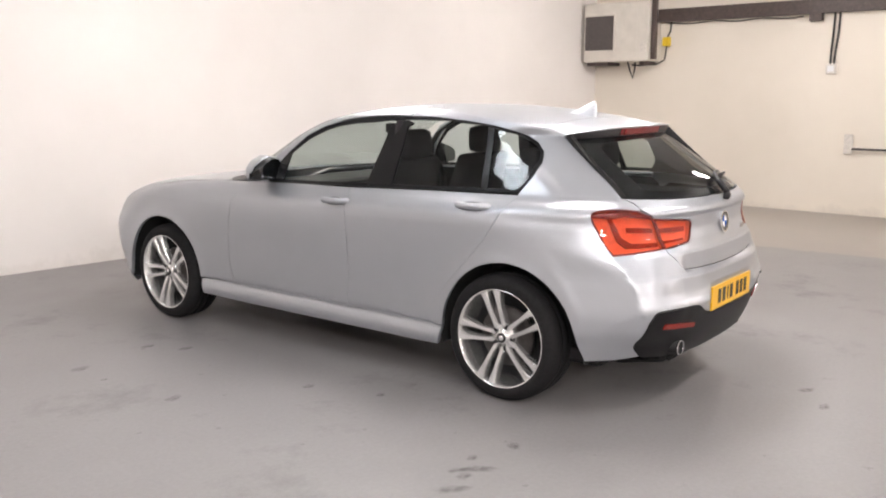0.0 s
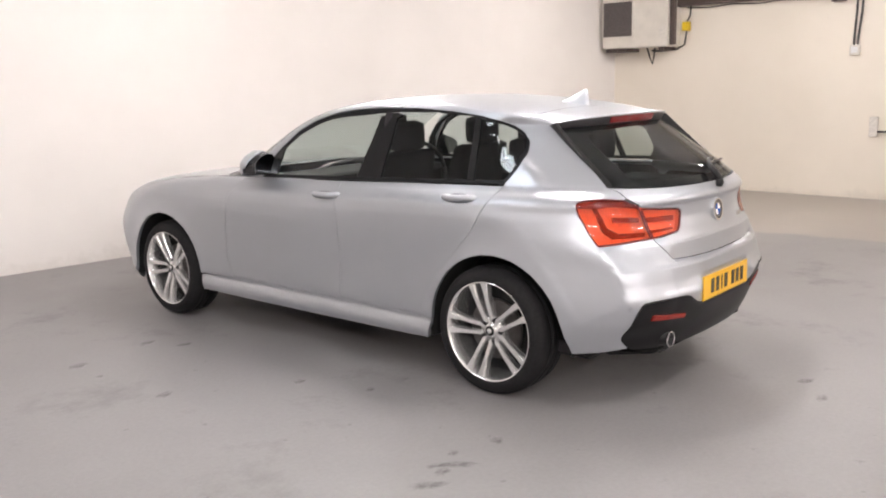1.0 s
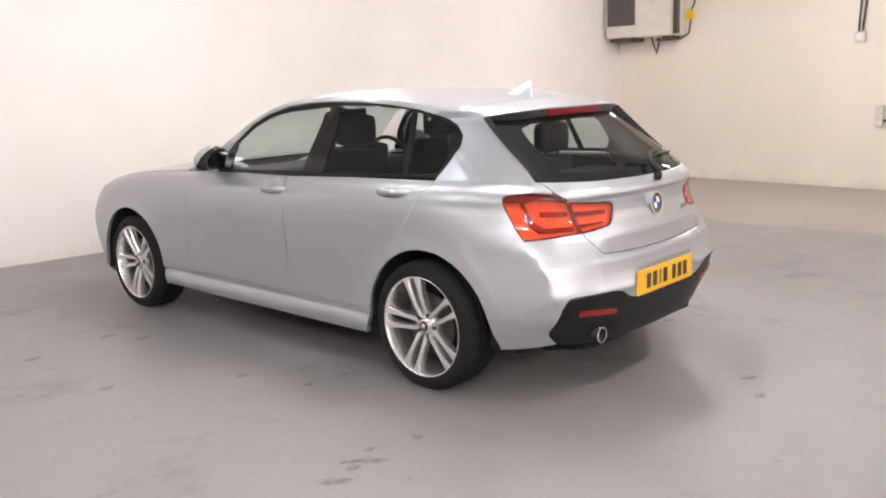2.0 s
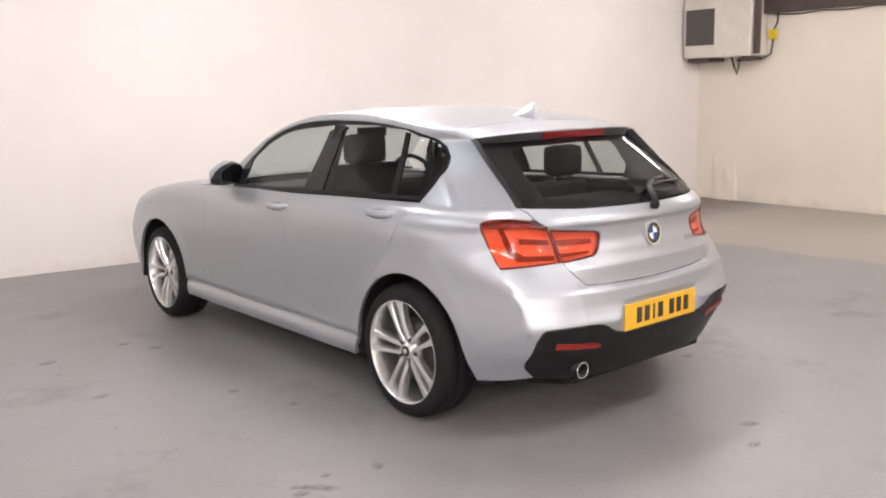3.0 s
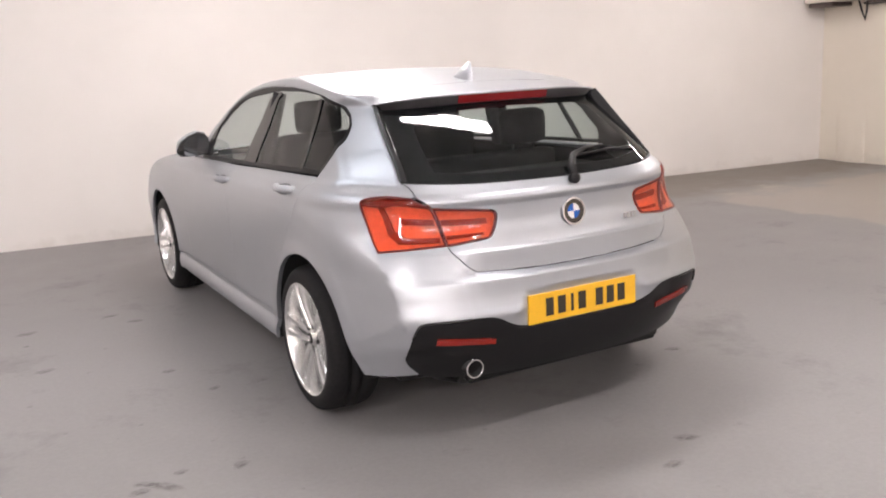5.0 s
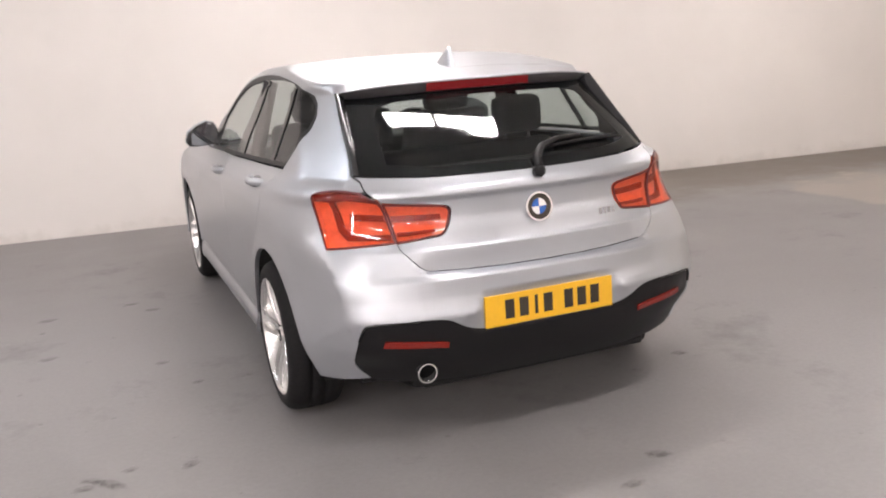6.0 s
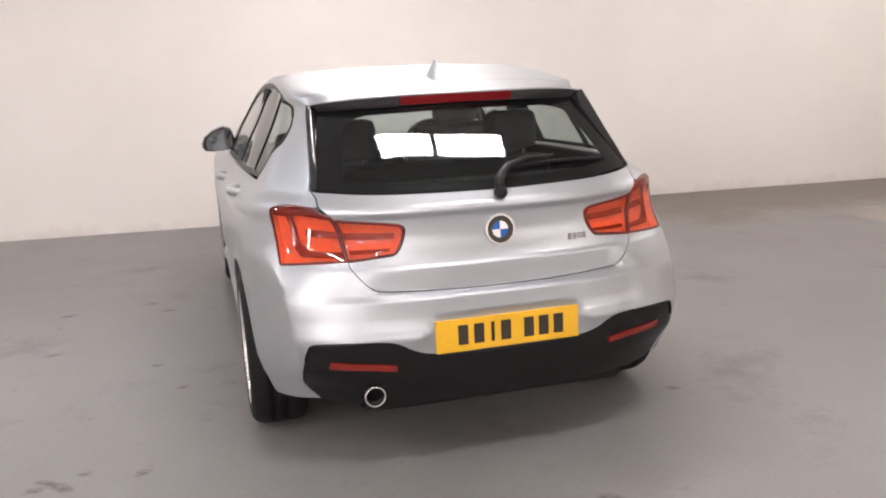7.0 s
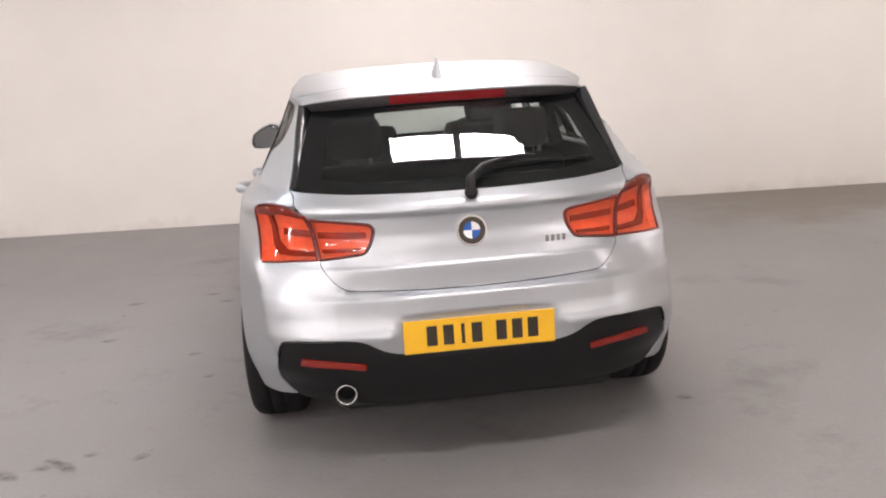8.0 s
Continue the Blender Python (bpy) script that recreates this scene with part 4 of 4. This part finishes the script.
def wall(name, p, q, label, thick=.2, material=None):
    along = (q - p).normalized()
    out = Vector((along.y, -along.x, 0))
    if out.dot((p + q) / 2 - Vector((0, -2, 0))) < 0:
        out = -out
    bm = bmesh.new()
    lo = [p, q, q + out * thick + along * thick, p + out * thick - along * thick]
    b, t = ([bm.verts.new(v + Vector((0, 0, h))) for v in lo] for h in (-.05, CEIL))
    for i in range(4):
        j = (i + 1) % 4
        bm.faces.new((b[i], b[j], t[j], t[i]))
    bm.faces.new(b)
    bm.faces.new(t)
    bmesh.ops.recalc_face_normals(bm, faces=bm.faces)
    return tagged(link_mesh(name, bm, material or WALL, smooth=False), label, "wall", kind="structure")


wall("wall_north", CORNER, A_END, "cream painted wall with scuffs along its foot")
wall("wall_east", CORNER, B_END, "cream painted wall with services fixed to it", material=WALL_CREAM)
FAR = A_END + B_DIR * 13.0
wall("wall_west", A_END, FAR, "plain cream painted wall")
wall("wall_south", FAR, B_END, "plain cream painted wall")
tagged(link_mesh("floor", box_mesh((-11, -12, -.05), (10, 8, 0)), FLOOR, smooth=False), "grey painted concrete floor, worn bare in places", "floor", kind="structure")
tagged(link_mesh("ceiling", box_mesh((-11, -12, CEIL), (10, 8, CEIL + .1)), CEILING, smooth=False), "pale grey roof deck above the hanging lights", "ceiling", kind="structure")


def ceiling_light(x, y, w=.52, d=.09, face=None, label="hanging rectangular light fitting, switched on, placed out of view"):
    lamp = thing("ceiling_light", label, "light", (x, y, LAMP_Z), "ceiling lights")
    part("frame", box_mesh((-w / 2 - .01, -d / 2 - .01, .0), (w / 2 + .01, d / 2 + .01, .03), .004), WHITE, lamp)
    part("diffuser", box_mesh((-w / 2, -d / 2, -.07), (w / 2, d / 2, -.001)), face or GLOW, lamp)
    for k in (-.2, .2):
        part("rod", tube(bmesh.new(), [(k, 0, .028), (k, 0, CEIL - LAMP_Z)], .006, 6), DARK_METAL, lamp)
    return lamp


first = ceiling_light(-.06, .145)
# Beyond the pair over the car, fittings are unseen additions that tune the brightness.
slim = ceiling_light(-5.46, -2.255, .60, .055)
for x in (-.06, .52):
    for dx, rows_y in ((-5.4, (-6.6, -4.6, -2.4, 0, 1.9)), (-3.6, (-6.7,)), (-1.2, (-7.2,)), (-3.4, (-2.4,)), (0, (-2.3, 0, 2.0)), (3.4, (-7.2,)), (4.7, (-6.9, -.3, 1.4))):
        for dy in rows_y:
            if (x, dx, dy) not in ((-.06, 0, 0), (-.06, -5.4, -2.4)):
                copy_thing(first if dy < -4 or (dx == 0 and dy == 0) else slim, pose(x + dx, .145 + dy, LAMP_Z))
ceiling_light(-2.45, 1.05, .66, .50, COOL_GLOW, "wide hanging light panel with a cool white face")

# ---------------------------------------------------------------- services on the side wall


def on_wall(y, z, off=0.0):
    return Vector((7.230 + .0729 * y - off, y, z))


def wall_box(lo_y, hi_y, lo_z, hi_z, off0, off1, bevel=.0):
    bm = box_mesh((-off1, lo_y, lo_z), (-off0, hi_y, hi_z), bevel)
    for v in bm.verts:
        v.co.x += 7.230 + .0729 * v.co.y
    return bm


unit = thing("air_conditioning_unit", "off-white wall-hung air conditioning unit with a square dark grille", "air conditioner")
part("casing", wall_box(2.98, 4.00, 1.90, 2.70, .004, .40, .02), UNIT_WHITE, unit)
part("grille", wall_box(3.52, 3.98, 2.06, 2.52, .40, .404, .003), GRILLE, unit, "dark square grille")
for lo_y, hi_y, lo_z, hi_z in ((3.49, 3.52, 2.03, 2.55), (3.98, 3.995, 2.03, 2.55), (3.522, 3.978, 2.03, 2.058), (3.522, 3.978, 2.522, 2.55)):
    part("grille_frame", wall_box(lo_y, hi_y, lo_z, hi_z, .40, .416, .004), UNIT_WHITE, unit)
for i in range(11):
    part("grille_slat", wall_box(3.525, 3.975, 2.075 + i * .042, 2.083 + i * .042, .405, .412), GRILLE, unit)
for i in range(4):
    r0 = .05 + .05 * i
    part("fan_guard", tube(bmesh.new(), [on_wall(3.75 + r0 * math.cos(k * math.pi / 12), 2.29 + r0 * math.sin(k * math.pi / 12), .414) for k in range(25)], .004, 6), GRILLE, unit)
part("side_seam", wall_box(3.16, 3.166, 1.93, 2.68, .395, .4015), GREY_PLASTIC, unit)
part("service_cover", wall_box(3.01, 3.10, 2.02, 2.16, .40, .412, .004), GREY_PLASTIC, unit)
for lo_y, hi_y in ((3.05, 3.13), (3.62, 3.96)):
    part("bracket", wall_box(lo_y, hi_y, 1.85, 1.897, .004, .36), DARK_METAL, unit)
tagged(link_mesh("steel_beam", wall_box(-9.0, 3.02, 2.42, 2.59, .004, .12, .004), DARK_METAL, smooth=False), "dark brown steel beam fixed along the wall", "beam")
tagged(link_mesh("steel_post", wall_box(2.90, 2.965, 1.92, 3.69, .29, .36, .004), DARK_METAL, smooth=False), "dark steel post beside the air conditioning unit", "post")
tagged(link_mesh("junction_box", wall_box(.80, .95, 2.33, 2.418, .02, .13, .006), DARK_METAL, smooth=False), "small dark box under the beam", "box")
tagged(link_mesh("yellow_isolator", wall_box(2.82, 2.92, 2.10, 2.22, .02, .09, .01), YELLOW_BOX, smooth=False), "small yellow isolator switch on the wall", "switch")
tagged(link_mesh("power_cable", tube(bmesh.new(), [on_wall(2.82, 2.42, .03), on_wall(2.83, 2.30, .03), on_wall(2.87, 2.20, .06), on_wall(2.87, 2.08, .05), on_wall(2.90, 1.92, .04), on_wall(3.0, 1.865, .06), on_wall(3.25, 1.85, .1), on_wall(3.36, 1.86, .12)], .012, 8), CABLE), "dark cable running down to the unit", "cable")
tagged(link_mesh("drain_pipe", tube(bmesh.new(), [on_wall(3.42, 1.90, .14), on_wall(3.39, 1.78, .12), on_wall(3.355, 1.68, .10), on_wall(3.32, 1.78, .12), on_wall(3.30, 1.89, .14)], .012, 8), CABLE), "short dark drain pipe under the unit", "pipe")
tagged(link_mesh("beam_cable", tube(bmesh.new(), [on_wall(2.86 - .13 * i, 2.405 - .022 * math.sin(math.pi * (i % 5) / 5) ** 2, .05) for i in range(15)], .007, 6), CABLE), "thin dark cable slung under the beam", "cable")
socket = thing("wall_socket", "grey socket box with two dark conduits above", "socket")
part("socket_box", wall_box(.61, .73, 1.70, 1.82, .004, .07, .01), GREY_PLASTIC, socket)
for y, foot in ((.612, .645), (.672, .690)):
    part("conduit", tube(bmesh.new(), [on_wall(y, 2.42, .03), on_wall(y + .004, 2.20, .03), on_wall(foot, 1.90, .03), on_wall(foot, 1.815, .03)], .013, 8), CABLE, socket)
part("socket_face", wall_box(.632, .708, 1.725, 1.795, .07, .076, .004), WHITE, socket)
rail = thing("wall_rail", "thin dark rail with a grey end bracket on the wall", "rail")
part("end_bracket", wall_box(.36, .46, .74, .98, .004, .05, .015), GREY_PLASTIC, rail)
part("rail_bar", tube(bmesh.new(), [on_wall(.36, .805, .05), on_wall(-1.6, .805, .05)], .013, 8), CABLE, rail)
rows = []
for i in range(19):
    z = .72 * i / 18
    swell = float(ease((.72 - z) / .38))
    rows.append([on_wall(3.56 + .20 * math.cos(radians(a)) + .012 * noise.noise((z * 5, a * .02, 3)), z, (.032 * swell + .012 * noise.noise((z * 7, a * .03, 1)) * swell) * max(0, math.sin(radians(a))) ** .7 + .002) for a in range(0, 181, 9)])
tagged(link_mesh("wall_swelling", grid(rows), WALL_CREAM), "low rounded swelling of cream plaster at the foot of the wall", "boxing", kind="structure")

# ---------------------------------------------------------------- stains on the floor


def stain(x, y, size, stretch, turn, seed):
    rnd = random.Random(seed)
    bm = bmesh.new()
    n = 22
    fade = bm.verts.layers.float.new("fade")
    mid = bm.verts.new((0, 0, .0015))
    mid[fade] = 1.0
    loops = []
    for reach, depth in ((.6, 1.0), (1.25, 0.0)):
        loop = []
        for i in range(n):
            k = 2 * math.pi * i / n
            r = size * reach * (.75 + .4 * rnd.random())
            p = Matrix.Rotation(radians(turn), 3, "Z") @ Vector((r * math.cos(k) * stretch, r * math.sin(k), 0))
            loop.append(bm.verts.new((p.x, p.y, .001)))
            loop[-1][fade] = depth
        loops.append(loop)
    for i in range(n):
        j = (i + 1) % n
        bm.faces.new((mid, loops[0][i], loops[0][j]))
        bm.faces.new((loops[0][i], loops[1][i], loops[1][j], loops[0][j]))
    ob = tagged(link_mesh("floor_stain", bm, STAIN, smooth=False), "small dark stain on the floor", "stain", "floor stains", "structure")
    ob.location = (x, y, .002)


for i, (x, y, s, st, tn) in enumerate(((-1.84, 2.11, .035, 1.6, 20), (-1.57, -.39, .03, 2.4, -50), (-1.50, -.30, .02, 1.5, 10), (-1.63, -.33, .022, 2.0, -30), (-1.35, 2.2, .028, 1.5, 0),
                                        (-1.15, .52, .02, 1.6, 30), (.02, -1.29, .024, 1.8, 10), (.22, -1.15, .03, 1.6, -20), (.91, -.35, .028, 1.3, 0), (-1.29, -.37, .028, 1.4, 40),
                                        (-1.86, 1.84, .016, 1.2, 0), (-1.78, -.42, .03, 2.6, -40), (-1.28, .90, .025, 1.5, 10), (-1.82, 1.30, .03, 1.6, 15), (-1.24, 1.98, .03, 1.6, 0), (-1.66, -.38, .026, 1.5, 20))):
    stain(x, y, s, st, tn, i)
